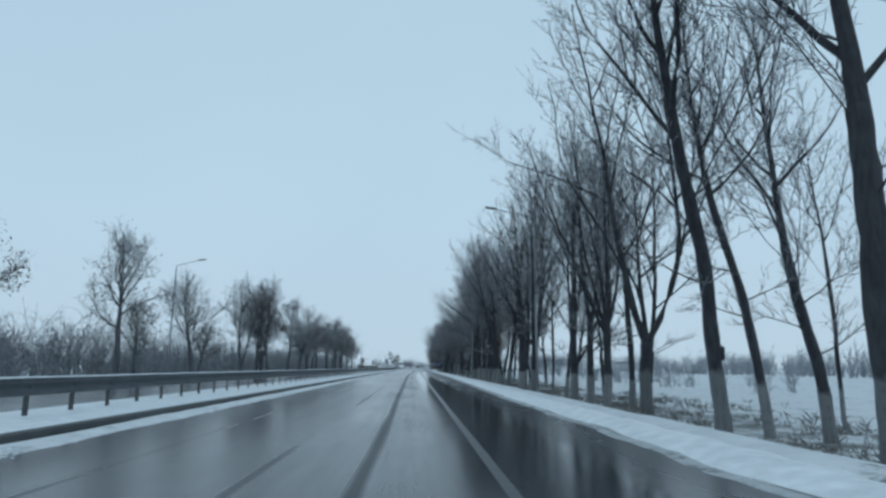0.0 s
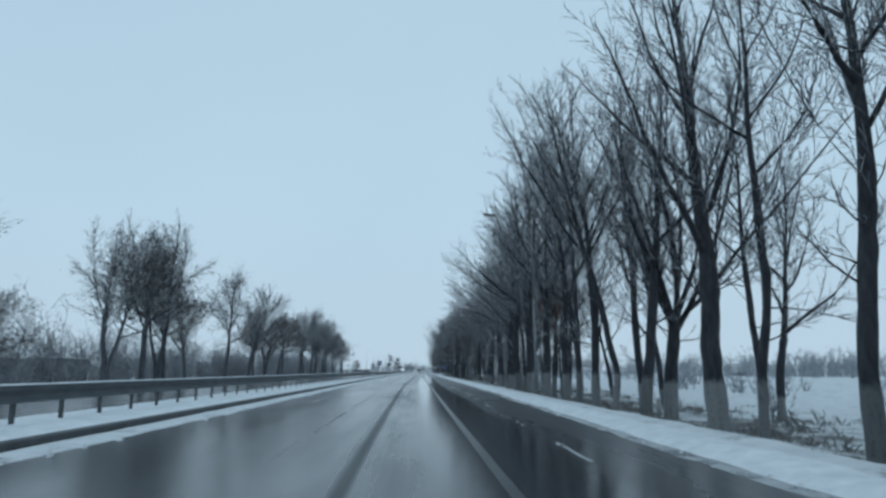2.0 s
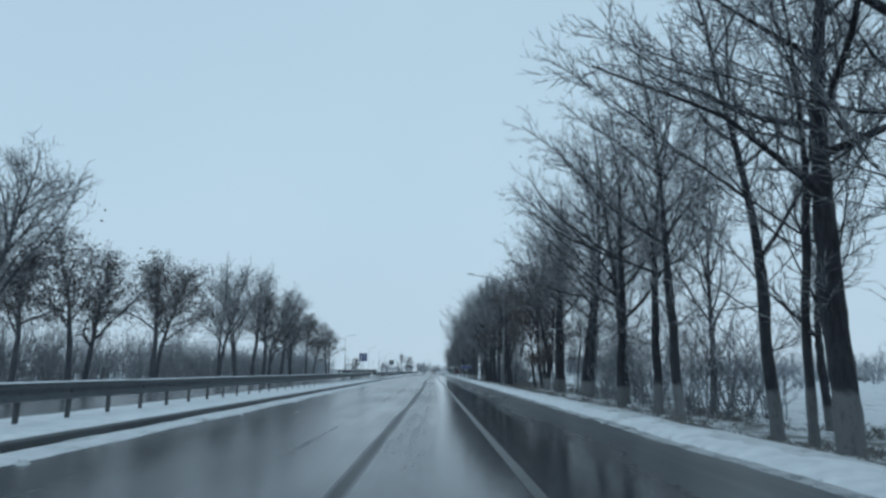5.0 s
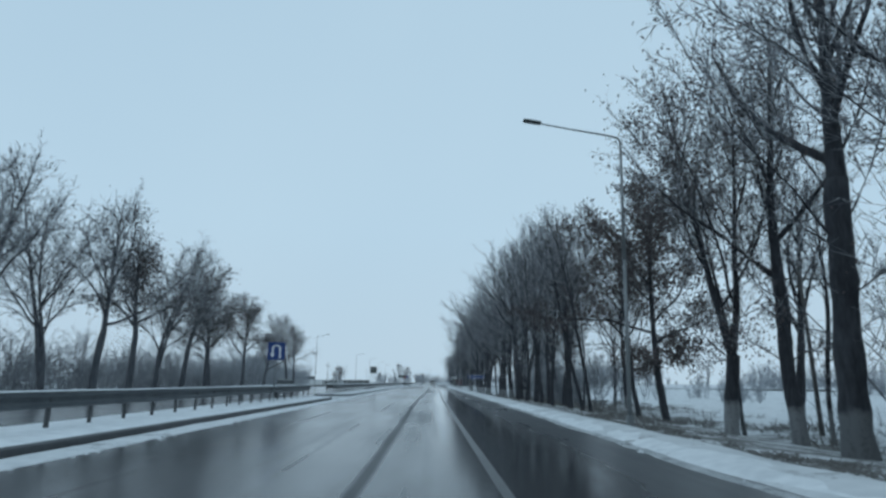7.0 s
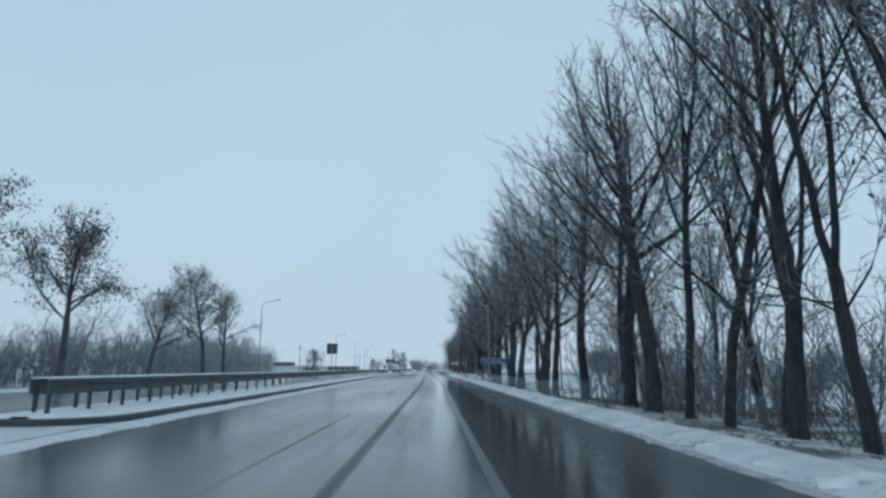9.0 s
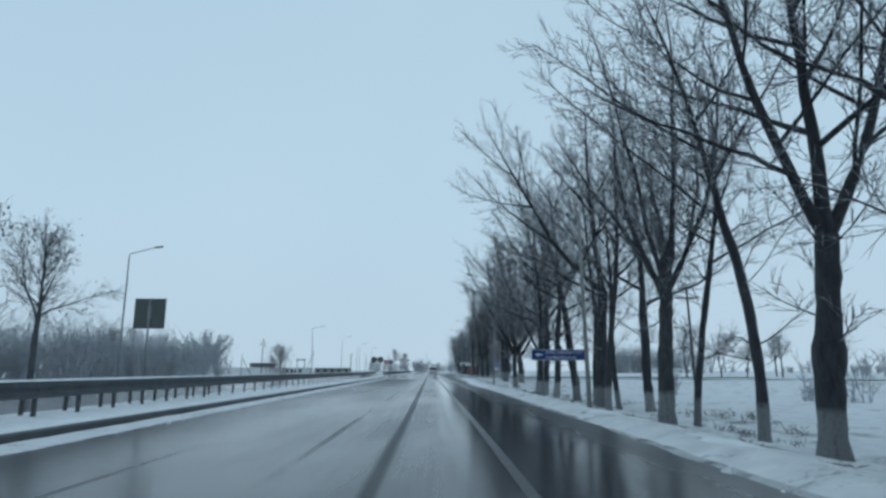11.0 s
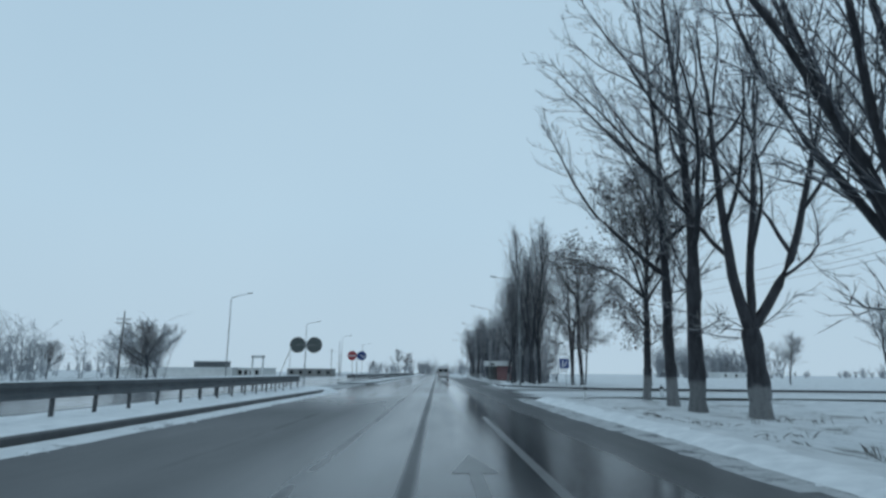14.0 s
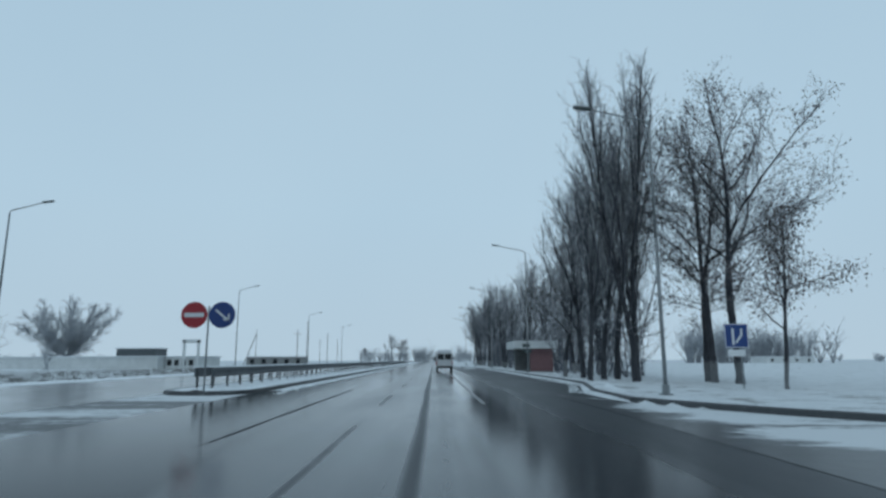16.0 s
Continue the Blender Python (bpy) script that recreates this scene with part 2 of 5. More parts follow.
def make_slush_road(name, tracks, dull=0.32, sheen=0.35):
    """Wet asphalt with streaks of trodden snow left between the turning tracks."""
    m, n, l, b = material(name)
    drift = noise_node(n, l, 1.0, 7, 0.62, stretch=(0.05, 0.42, 1))
    crumb = noise_node(n, l, 2.4, 6, 0.7)
    mask = maths(n, l, "ADD", drift, maths(n, l, "MULTIPLY_ADD", crumb, 0.36, -0.18))
    t = n.new("ShaderNodeTexCoord")
    sp = n.new("ShaderNodeSeparateXYZ")
    l.new(t.outputs["Object"], sp.inputs[0])
    lane = maths(n, l, "ABSOLUTE", maths(n, l, "SUBTRACT", sp.outputs["Y"], 359.6))
    track = n.new("ShaderNodeMapRange")
    track.inputs[1].default_value, track.inputs[2].default_value, track.inputs[3].default_value, track.inputs[4].default_value = 1.2, 2.8, -0.16, tracks
    l.new(lane, track.inputs[0])
    mask = maths(n, l, "ADD", mask, track.outputs[0])
    brink = n.new("ShaderNodeMapRange")
    brink.inputs[1].default_value, brink.inputs[2].default_value, brink.inputs[3].default_value, brink.inputs[4].default_value = 4.2, 6.2, -0.30, 0.0
    l.new(maths(n, l, "ABSOLUTE", sp.outputs["X"]), brink.inputs[0])
    mask = maths(n, l, "ADD", mask, brink.outputs[0])
    fac = ramp_node(n, l, mask, [(0.53, (0, 0, 0)), (0.64, (1, 1, 1))])
    base = ramp_node(n, l, crumb, [(0.3, (0.035, 0.038, 0.042)), (0.7, (0.075, 0.08, 0.085))])
    l.new(mix_node(n, l, fac, base, (0.58, 0.60, 0.61)), b.inputs["Base Color"])
    l.new(maths(n, l, "MULTIPLY_ADD", fac, 0.3, dull), b.inputs["Roughness"])
    b.inputs["IOR"].default_value, b.inputs["Specular IOR Level"].default_value = 1.33, sheen
    bump_node(n, l, b, mask, 0.3, 0.02)
    return m


SLUSH_ROAD = make_slush_road("slushy_asphalt", 0.17)
GAP_ROAD = make_slush_road("wet_gap_asphalt", 0.10, 0.40, 0.25)
KERB = rough_surface("wet_concrete", (0.034, 0.038, 0.042), (0.085, 0.09, 0.095), 0.5, 2.0)
BARK = make_bark("whitewashed_bark", (0.018, 0.019, 0.024), (0.060, 0.062, 0.071), 1.35)
BARK_HIGH = make_bark("high_whitewashed_bark", (0.018, 0.019, 0.024), (0.060, 0.062, 0.071), 1.9)
BARK_PLAIN = make_bark("dark_bark", (0.020, 0.022, 0.027), (0.065, 0.068, 0.077))
# dark bark paled in its base colour to imitate haze
BARK_HAZE = make_bark("haze_paled_bark", (0.045, 0.049, 0.058), (0.125, 0.131, 0.146))
TWIG = make_twig("snow_dusted_twigs", (0.072, 0.077, 0.091), (0.152, 0.160, 0.180), 0.5)
# snow on the upper sides, and base tones raised to stand for haze
TWIG_FAR = make_twig("snowy_haze_twigs", (0.125, 0.134, 0.152), (0.235, 0.245, 0.265), 0.7)
# pale grey that puts the haze of distance into the wood's colour
HAZE_GREY = rough_surface("haze_grey_twigs", (0.22, 0.24, 0.265), (0.40, 0.42, 0.445), 0.9, 0.3, 0)
LEAF = rough_surface("withered_leaves", (0.055, 0.049, 0.052), (0.14, 0.118, 0.117), 0.8, 2.0, 0)
LEAF_BROWN = rough_surface("brown_leaves", (0.07, 0.035, 0.022), (0.15, 0.07, 0.04), 0.8, 2.0, 0)
RAIL_STEEL = rough_surface("dirty_rail_steel", (0.055, 0.065, 0.073), (0.115, 0.128, 0.138), 0.6, 1.5, 0.1, 0.2)
STEEL = rough_surface("galvanised_steel", (0.16, 0.175, 0.185), (0.27, 0.285, 0.295), 0.45, 1.5, 0.1, 0.5)
POST_STEEL = rough_surface("dull_post_steel", (0.05, 0.055, 0.06), (0.11, 0.115, 0.12), 0.55, 3.0, 0.1, 0.4)
POLE_GREY = plain("painted_pole_grey", (0.24, 0.26, 0.27), 0.5, 0.3)
CONCRETE = rough_surface("weathered_concrete", (0.16, 0.165, 0.165), (0.30, 0.31, 0.31), 0.85, 2.0)
WOOD = rough_surface("weathered_pole_wood", (0.07, 0.068, 0.066), (0.15, 0.145, 0.14), 0.9, 2.0, 0.4, 0, (1, 1, 0.1))
WHITE_PAINT = plain("white_road_paint", (0.105, 0.112, 0.116), 0.3, 0, 0.65, 2.0)
SIGN_BLUE = plain("sign_blue", (0.012, 0.045, 0.19), 0.35, 0, 0.15)
SIGN_RED = plain("sign_red", (0.36, 0.02, 0.03), 0.35, 0, 0.15)
SIGN_WHITE = plain("sign_white", (0.68, 0.70, 0.71), 0.4, 0, 0.1)
SIGN_BACK = plain("sign_back_grey", (0.10, 0.12, 0.12), 0.55, 0.2)
DRY_GRASS = rough_surface("dry_grass", (0.10, 0.098, 0.094), (0.22, 0.215, 0.205), 0.9, 2.0, 0)
BLACK = plain("black_rubber", (0.02, 0.02, 0.022), 0.6)
CAR_WHITE = plain("white_car_paint", (0.62, 0.64, 0.65), 0.25, 0, 0.12)
CAR_GREY = plain("dusty_grey_car_paint", (0.36, 0.38, 0.39), 0.35, 0, 0.3)
CAR_DARK = plain("dark_car_paint", (0.05, 0.055, 0.06), 0.25, 0.2, 0.2)
GLASS_DARK = plain("dark_window_glass", (0.012, 0.015, 0.018), 0.08, 0, 0.1)
LAMP_RED = plain("red_lamp_plastic", (0.30, 0.02, 0.02), 0.3)
PINK_WALL = plain("pinkish_red_render", (0.23, 0.125, 0.13), 0.8)
PALE_WALL = rough_surface("pale_plaster", (0.50, 0.52, 0.52), (0.68, 0.70, 0.70), 0.85, 0.6)
ROOF_DARK = plain("dark_roof_sheet", (0.10, 0.115, 0.125), 0.6)


# ---- mesh helpers ----
def obj(name, verts, faces, mat, parent=None, label="", smooth=False):
    me = bpy.data.meshes.new(name)
    me.from_pydata([tuple(v) for v in verts], [], faces)
    me.materials.append(mat)
    if smooth:
        me.polygons.foreach_set("use_smooth", [True] * len(me.polygons))
    me.update()
    ob = new(name, me)
    if parent:
        ob.parent = parent
    if label:
        tagged(ob, label)
    return ob


def part(name, bm, mat, parent=None, label="", smooth=False):
    me = bpy.data.meshes.new(name)
    bmesh.ops.recalc_face_normals(bm, faces=bm.faces)
    bm.to_mesh(me)
    bm.free()
    me.materials.append(mat)
    if smooth:
        me.polygons.foreach_set("use_smooth", [True] * len(me.polygons))
    ob = new(name, me)
    if parent:
        ob.parent = parent
    if label:
        tagged(ob, label)
    return ob


def box(bm, x, y, z, sx, sy, sz, bevel=0.0, turn=None):
    """A box about its centre, with its edges rounded off by bevel."""
    m = Matrix.LocRotScale((x, y, z), turn, (sx, sy, sz))
    r = bmesh.ops.create_cube(bm, size=1.0, matrix=m)
    if bevel:
        edges = list({e for v in r["verts"] for e in v.link_edges})
        bmesh.ops.bevel(bm, geom=edges, offset=bevel, segments=2, affect="EDGES", profile=0.6)
    return bm


def rod(bm, a, b, r1, r2=None, sides=12):
    a, b = Vector(a), Vector(b)
    q = (b - a).to_track_quat("Z", "Y")
    m = Matrix.LocRotScale((a + b) / 2, q, None)
    bmesh.ops.create_cone(bm, cap_ends=True, segments=sides, radius1=r1, radius2=r1 if r2 is None else r2, depth=(b - a).length, matrix=m)
    return bm


def sweep(profile, path, closed=False):
    """Faces of a profile (offset across, offset up) carried along a path of points in plan (x, y, z)."""
    verts, faces = [], []
    k = len(profile)
    for i, p in enumerate(path):
        a, b = path[max(i - 1, 0)], path[min(i + 1, len(path) - 1)]
        d = Vector((b[0] - a[0], b[1] - a[1], 0)).normalized()
        side = Vector((d.y, -d.x, 0))
        for u, v in profile:
            verts.append((p[0] + side.x * u, p[1] + side.y * u, p[2] + v))
    for i in range(len(path) - 1):
        for j in range(k if closed else k - 1):
            a, b = i * k + j, i * k + (j + 1) % k
            faces.append((a, b, b + k, a + k))
    if closed:
        faces.append(tuple(range(k - 1, -1, -1)))
        faces.append(tuple(range((len(path) - 1) * k, len(path) * k)))
    return verts, faces


def thing(name, m, label, category, group=""):
    e = new(name)
    e.matrix_world = m
    e.empty_display_size = 0.2
    return tagged(e, label, category, group)


# ---- the lie of the land ----
def smooth(a, b, x):
    t = min(max((x - a) / (b - a), 0.0), 1.0)
    return t * t * (3 - 2 * t)


def lane_shift(y):
    """The lanes' markings and tracks swing a little to the right on the way."""
    return -0.5 * smooth(0, 100, y) * (1 - smooth(105, 165, y)) + 0.72 * smooth(195, 260, y)


def bay(y):
    """How far the carriageway widens past the side road, for the corner and the bus bay."""
    past = 3.3 * (0.45 * smooth(365, 371, y) + 0.55 * smooth(376, 388, y)) * (1 - smooth(430, 462, y))
    return past + 0.75 * smooth(303, 322, y) * (1 - smooth(346, 364, y))


def near_edge_y(x):
    """Where the snow ends on the near side of the side road's mouth."""
    return 346.5 - 6.8 * math.exp(-(x - 4.2) / 2.6) - 0.1 * (x - 4)


def far_kerb_y(x):
    """Where the far kerb of the side road runs."""
    return 361.0 + 11.2 * math.exp(-(x - 5.6) / 3.9) - 0.12 * (x - 14)


def ground_z(x, y):
    lumps = 0.05 * noise.noise((x * 0.35, y * 0.35, 0)) + 0.03 * noise.noise((x * 1.1, y * 1.1, 7))
    flat = smooth(318, 345, y)
    steep = (1.0 - 0.35 * smooth(140, 170, y) + 0.40 * smooth(225, 260, y)) * (1 - flat) + 0.12 * flat
    if x > 4.0:
        if y > 338 and near_edge_y(x) < y < far_kerb_y(max(x, 4.6)):
            return -0.04
        x -= bay(y)
        if x < 4.0:
            return -0.08
        rise = 0.16 * smooth(4.0, 4.7, x) * (1 - smooth(5.0, 6.6, x))
        drop = 0.30 * smooth(5.0, 6.6, x) + 0.15 * max(0.0, min(x, 14.2) - 6.4)
        return rise - steep * drop + lumps * smooth(4.2, 5.2, x)
    if x < -23:
        return (-0.35 * smooth(-24, -27, x)) + lumps * 2
    return -0.08


# ---- ground, roads ----
def build_ground():
    xs = [-2500, -900, -300, -150, -80, -60] + [-50 + 2 * i for i in range(13)] + [-25, -24, -23.4, -20, -14, -12, -11, -8.4, -7, -2, 3.5, 4.0]
    xs += [4.1 + 0.22 * i for i in range(32)] + [12 + i for i in range(18)] + [32, 36, 42, 50, 60, 80, 120, 200, 400, 1000, 2500]
    ys = [-600, -120, -40, -20] + [-10 + 1.0 * i for i in range(420)] + [412, 416, 422, 430, 440, 455, 475, 500, 550, 620, 750, 1000, 1500, 2800]
    xs, ys = sorted(set(xs)), sorted(set(ys))
    verts = [(x, y, ground_z(x, y)) for y in ys for x in xs]
    w = len(xs)
    faces = [(j * w + i, j * w + i + 1, (j + 1) * w + i + 1, (j + 1) * w + i) for j in range(len(ys) - 1) for i in range(w - 1)]
    tagged(obj("ground", verts, faces, SNOW, smooth=True), "snow-covered verge and field with dead grass showing through", "ground", kind="structure")


def strip(name, edges, ys, mat, label, category, shift=False, z=0.0):
    """A slab of road between two edges, each a function of y, with UV.x the metres across and UV.y the metres along."""
    verts, faces, uvs = [], [], []
    cols = 14
    for y in ys:
        a, b = edges(y)
        for i in range(cols + 1):
            x = a + (b - a) * i / cols
            verts.append((x, y, z))
            uvs.append((x - (lane_shift(y) if shift else 0.0), y))
    w = cols + 1
    for j in range(len(ys) - 1):
        for i in range(cols):
            faces.append((j * w + i, j * w + i + 1, (j + 1) * w + i + 1, (j + 1) * w + i))
    ob = obj(name, verts, faces, mat)
    layer = ob.data.uv_layers.new(name="across")
    for loop in ob.data.loops:
        layer.data[loop.index].uv = uvs[loop.vertex_index]
    return tagged(ob, label, category, kind="structure")


def right_edge(y):
    wob = 0.16 * noise.noise((0, y * 0.13, 3)) + 0.13 * noise.noise((0, y * 0.5, 5)) + 0.09 * noise.noise((0, y * 1.7, 6))
    base = 3.4 + 0.55 * smooth(20, 100, y) + 0.35 * smooth(100, 275, y) - 0.45 * smooth(280, 300, y)
    return base + wob + bay(y)


build_ground()
steps = [-60 + 2.0 * i for i in range(30)] + [0.5 * i for i in range(800)] + [400 + 2.0 * i for i in range(40)] + [500, 560, 650, 800, 1200]
strip("road", lambda y: (-8.0, right_edge(y) + 0.6), steps, ASPHALT, "wet dark asphalt carriageway with slush between wheel tracks", "road", True)
strip("road_opposite", lambda y: (-23.6, -11.7), steps[::4] + [1200], ASPHALT, "wet asphalt carriageway beyond the median", "road", z=-0.004)


def side_road():
    """The mouth of the side road on the right, with rounded corners, and its way across the field."""
    verts, faces = [], []
    cols = [4.2, 4.6, 5, 5.5, 6, 7, 8, 9, 10, 12, 14, 17, 20, 25, 32, 45, 70, 120]
    for x in cols:
        near = near_edge_y(x)
        far = far_kerb_y(max(x, 4.6))
        for k in range(7):
            verts.append((x, near + (far - near) * k / 6, 0.006))
    for i in range(len(cols) - 1):
        for k in range(6):
            faces.append((i * 7 + k, i * 7 + 7 + k, i * 7 + 8 + k, i * 7 + k + 1))
    tagged(obj("road_side", verts, faces, SLUSH_ROAD), "side road mouth of wet asphalt under slushy snow", "road", kind="structure")
    pts = [(4.45 + bay(y), y, -0.02) for y in range(462, 373, -4)]
    pts += [(x, far_kerb_y(x) + 0.1, -0.02) for x in (5.9, 6.2, 6.6, 7.2, 8.2, 9.5, 11, 13, 16, 20, 26, 34, 45, 60)]
    v, f = sweep([(-0.08, 0), (-0.08, 0.17), (-0.05, 0.2), (0.08, 0.2), (0.10, 0.17), (0.10, 0)], pts, True)
    tagged(obj("kerb_side", v, f, KERB), "dark wet concrete kerb round the side road corner", "kerb", kind="structure")


side_road()


def median(name, y0, y1, x0=-8.0, x1=-11.7):
    """A raised median with rounded ends: a dark kerb round a bed of snow."""
    n_end = 7
    cx, r = (x0 + x1) / 2, (x0 - x1) / 2
    loop = [(cx + r * math.cos(a), y0 + r + r * math.sin(a)) for a in [math.pi + math.pi * i / n_end for i in range(n_end + 1)]]
    loop += [(x0, y0 + r + (y1 - y0 - 2 * r) * i / 40) for i in range(1, 40)]
    loop += [(cx + r * math.cos(a), y1 - r + r * math.sin(a)) for a in [math.pi * i / n_end for i in range(n_end + 1)]]
    loop += [(x1, y1 - r - (y1 - y0 - 2 * r) * i / 40) for i in range(1, 40)]
    k = len(loop)
    verts, faces = [], []
    for inset, z in ((0.0, -0.06), (0.0, 0.13), (0.03, 0.16), (0.16, 0.16), (0.18, 0.10)):
        for x, y in loop:
            d = Vector((cx - x, min(max(y, y0 + r), y1 - r) - y, 0)).normalized()
            verts.append((x + d.x * inset, y + d.y * inset, z))
    for ring in range(4):
        for i in range(k):
            a, b = ring * k + i, ring * k + (i + 1) % k
            faces.append((a, b, b + k, a + k))
    kerb = obj("kerb_" + name, verts, faces, KERB)
    tagged(kerb, "dark wet concrete kerb round the snowy median", "kerb", kind="structure")
    verts, faces = [], []
    ys = [y0 + 0.2 + (y1 - y0 - 0.4) * i / max(int((y1 - y0) / 1.2), 8) for i in range(max(int((y1 - y0) / 1.2), 8) + 1)]
    for y in ys:
        half = r - 0.17
        over = max(y0 + r - y, y - (y1 - r), 0)
        half = math.sqrt(max(half * half - over * over, 0.0025))
        for i in range(9):
            u = -1 + 2 * i / 8
            verts.append((cx + half * u, y, 0.15 + 0.07 * (1 - u * u) + 0.03 * noise.noise((u * 2, y * 0.6, 1))))
    for j in range(len(ys) - 1):
        for i in range(8):
            faces.append((j * 9 + i, j * 9 + i + 1, j * 9 + i + 10, j * 9 + i + 9))
    tagged(obj("snow_" + name, verts, faces, SNOW_CLEAN, smooth=True), "smooth snow lying on the road median", "snow", kind="structure")


for name, y0, y1, mat in (("road_gap_south", 200.0, 215.0, SLUSH_ROAD), ("road_gap_north", 349.0, 381.0, GAP_ROAD)):
    strip(name, lambda y: (-11.72, -7.98), [y0 + (y1 - y0) * i / 12 for i in range(13)], mat, "slushy asphalt in the gap between two medians", "road", z=-0.008)
median("median_south", -60, 203.4)
median("median_middle", 212.5, 355.6)
median("median_north", 377.0, 760)


def snow_heap(x, y, rx, ry, high):
    """Snow ploughed over the end of the median."""
    verts, faces = [(x, y, high)], []
    for k in range(1, 8):
        for a in range(24):
            q = 2 * math.pi * a / 24
            w = 1 + 0.10 * noise.noise((math.cos(q) * 1.3, math.sin(q) * 1.3, y))
            u = k / 7
            verts.append((x + rx * u * w * math.cos(q), y + ry * u * w * math.sin(q), high * (1 - u ** 6) - 0.012 + 0.015 * noise.noise((u * 9, a * 1.1, 2))))
    for a in range(24):
        faces.append((0, 1 + a, 1 + (a + 1) % 24))
        for k in range(6):
            p, q = 1 + k * 24 + a, 1 + k * 24 + (a + 1) % 24
            faces.append((p, p + 24, q + 24, q))
    tagged(obj("snow_heap", verts, faces, SNOW_CLEAN, smooth=True), "snow heaped over the end of the median", "snow", kind="stuff")


def snow_bank(name, x_at, y0, y1, wide, high, label, mat=None):
    """A low ridge of ploughed snow with an uneven foot."""
    ys = [y0 + 0.5 * i for i in range(int((y1 - y0) / 0.5) + 1)]
    verts, faces = [], []
    for y in ys:
        n1, n2 = noise.noise((1, y * 0.25, 2)), noise.noise((4, y * 0.9, 2))
        w, h = wide * (1 + 0.25 * n1 + 0.15 * n2), high * (1 + 0.4 * n2)
        x = x_at(y)
        for i in range(7):
            u = -1 + i / 3
            verts.append((x + w / 2 * u, y, h * (1 - u * u) - 0.012 + 0.008 * noise.noise((i * 3.1, y * 2, 4))))
    for j in range(len(ys) - 1):
        for i in range(6):
            faces.append((j * 7 + i, j * 7 + i + 1, j * 7 + i + 8, j * 7 + i + 7))
    tagged(obj(name, verts, faces, mat or SNOW_CLEAN, smooth=True), label, "snow", kind="stuff")


snow_heap(-9.8, 352.4, 2.35, 3.9, 0.30)
SLUSH = make_snow("grey_slush", (0.07, 0.075, 0.08), 0.60, 1.3, 0.72)
for y0, y1 in ((-50, 341), (378, 600)):
    snow_bank("slush", lambda y: right_edge(y) - 0.16 + 0.08 * noise.noise((3, y * 0.3, 1)), y0, y1, 0.42, 0.03, "grey slush thrown up along the road edge", SLUSH)
snow_bank("slush", lambda y: right_edge(y) - 0.25 - 0.25 * smooth(318, 330, y), 316, 342, 1.1, 0.025, "grey slush spread over the shoulder by the side road", SLUSH)
snow_bank("snow_bank", lambda y: -7.46, -50, 352, 1.12, 0.05, "thin trodden strip of snow along the median kerb", SNOW_STRIP)
snow_bank("snow_bank", lambda y: -7.45, 380, 640, 1.0, 0.05, "thin trodden strip of snow along the median kerb", SNOW_STRIP)
snow_bank("snow_bank", lambda y: right_edge(y) + 0.68, -50, 341, 1.45, 0.16, "ploughed snow ridge along the road edge")
snow_bank("snow_bank", lambda y: -24.1, -40, 640, 1.4, 0.12, "ploughed snow ridge along the far carriageway")
snow_bank("snow_bank", lambda y: 5.3 + bay(y), 376, 640, 1.3, 0.16, "ploughed snow ridge along the road edge")


def snow_clods():
    """Broken lumps of snow and slush lying along the foot of the banks."""
    rng = random.Random(33)
    v, f = [], []
    for k in range(3600):
        y = rng.uniform(2, 336) if k % 4 else rng.uniform(378, 430)
        side = k % 3
        if noise.noise((side, y * 0.35, 2)) < rng.uniform(-0.35, 0.4):
            continue
        x = right_edge(y) + rng.gauss(0.05, 0.16) if side else -6.95 + rng.gauss(0, 0.10)
        size = rng.uniform(0.02, 0.07) * (1.7 if rng.random() < 0.06 else 1.0)
        b, a = len(v), rng.uniform(0, 6.28)
        for i in range(5):
            w = size * rng.uniform(0.7, 1.3)
            v.append((x + w * math.cos(a + i * 1.257), y + 1.4 * w * math.sin(a + i * 1.257), -0.005))
        v += [(x + size * 0.2, y, size * rng.uniform(0.5, 0.9)), (x - size * 0.3, y + size * 0.2, size * rng.uniform(0.4, 0.7))]
        f += [(b, b + 1, b + 5), (b + 1, b + 2, b + 6, b + 5), (b + 2, b + 3, b + 6), (b + 3, b + 4, b + 6), (b + 4, b, b + 5, b + 6)]
    tagged(obj("snow_clods", v, f, SNOW_STRIP), "small broken lumps of snow along the road edges", "snow", kind="stuff")


snow_clods()


def edge_line(y0, y1, off):
    ys = [y0 + 3.0 * i for i in range(int((y1 - y0) / 3) + 1)]
    verts, faces = [], []
    for y in ys:
        x = 0.22 + 0.22 * smooth(60, 200, y) + 0.6 * smooth(195, 260, y) + off
        verts += [(x - 0.075, y, 0.005), (x + 0.075, y, 0.005)]
    for j in range(len(ys) - 1):
        faces.append((2 * j, 2 * j + 1, 2 * j + 3, 2 * j + 2))
    tagged(obj("edge_line", verts, faces, WHITE_PAINT), "worn white painted edge line on wet asphalt", "road marking", kind="structure")


edge_line(-50, 330, 0)
edge_line(372, 700, 0)


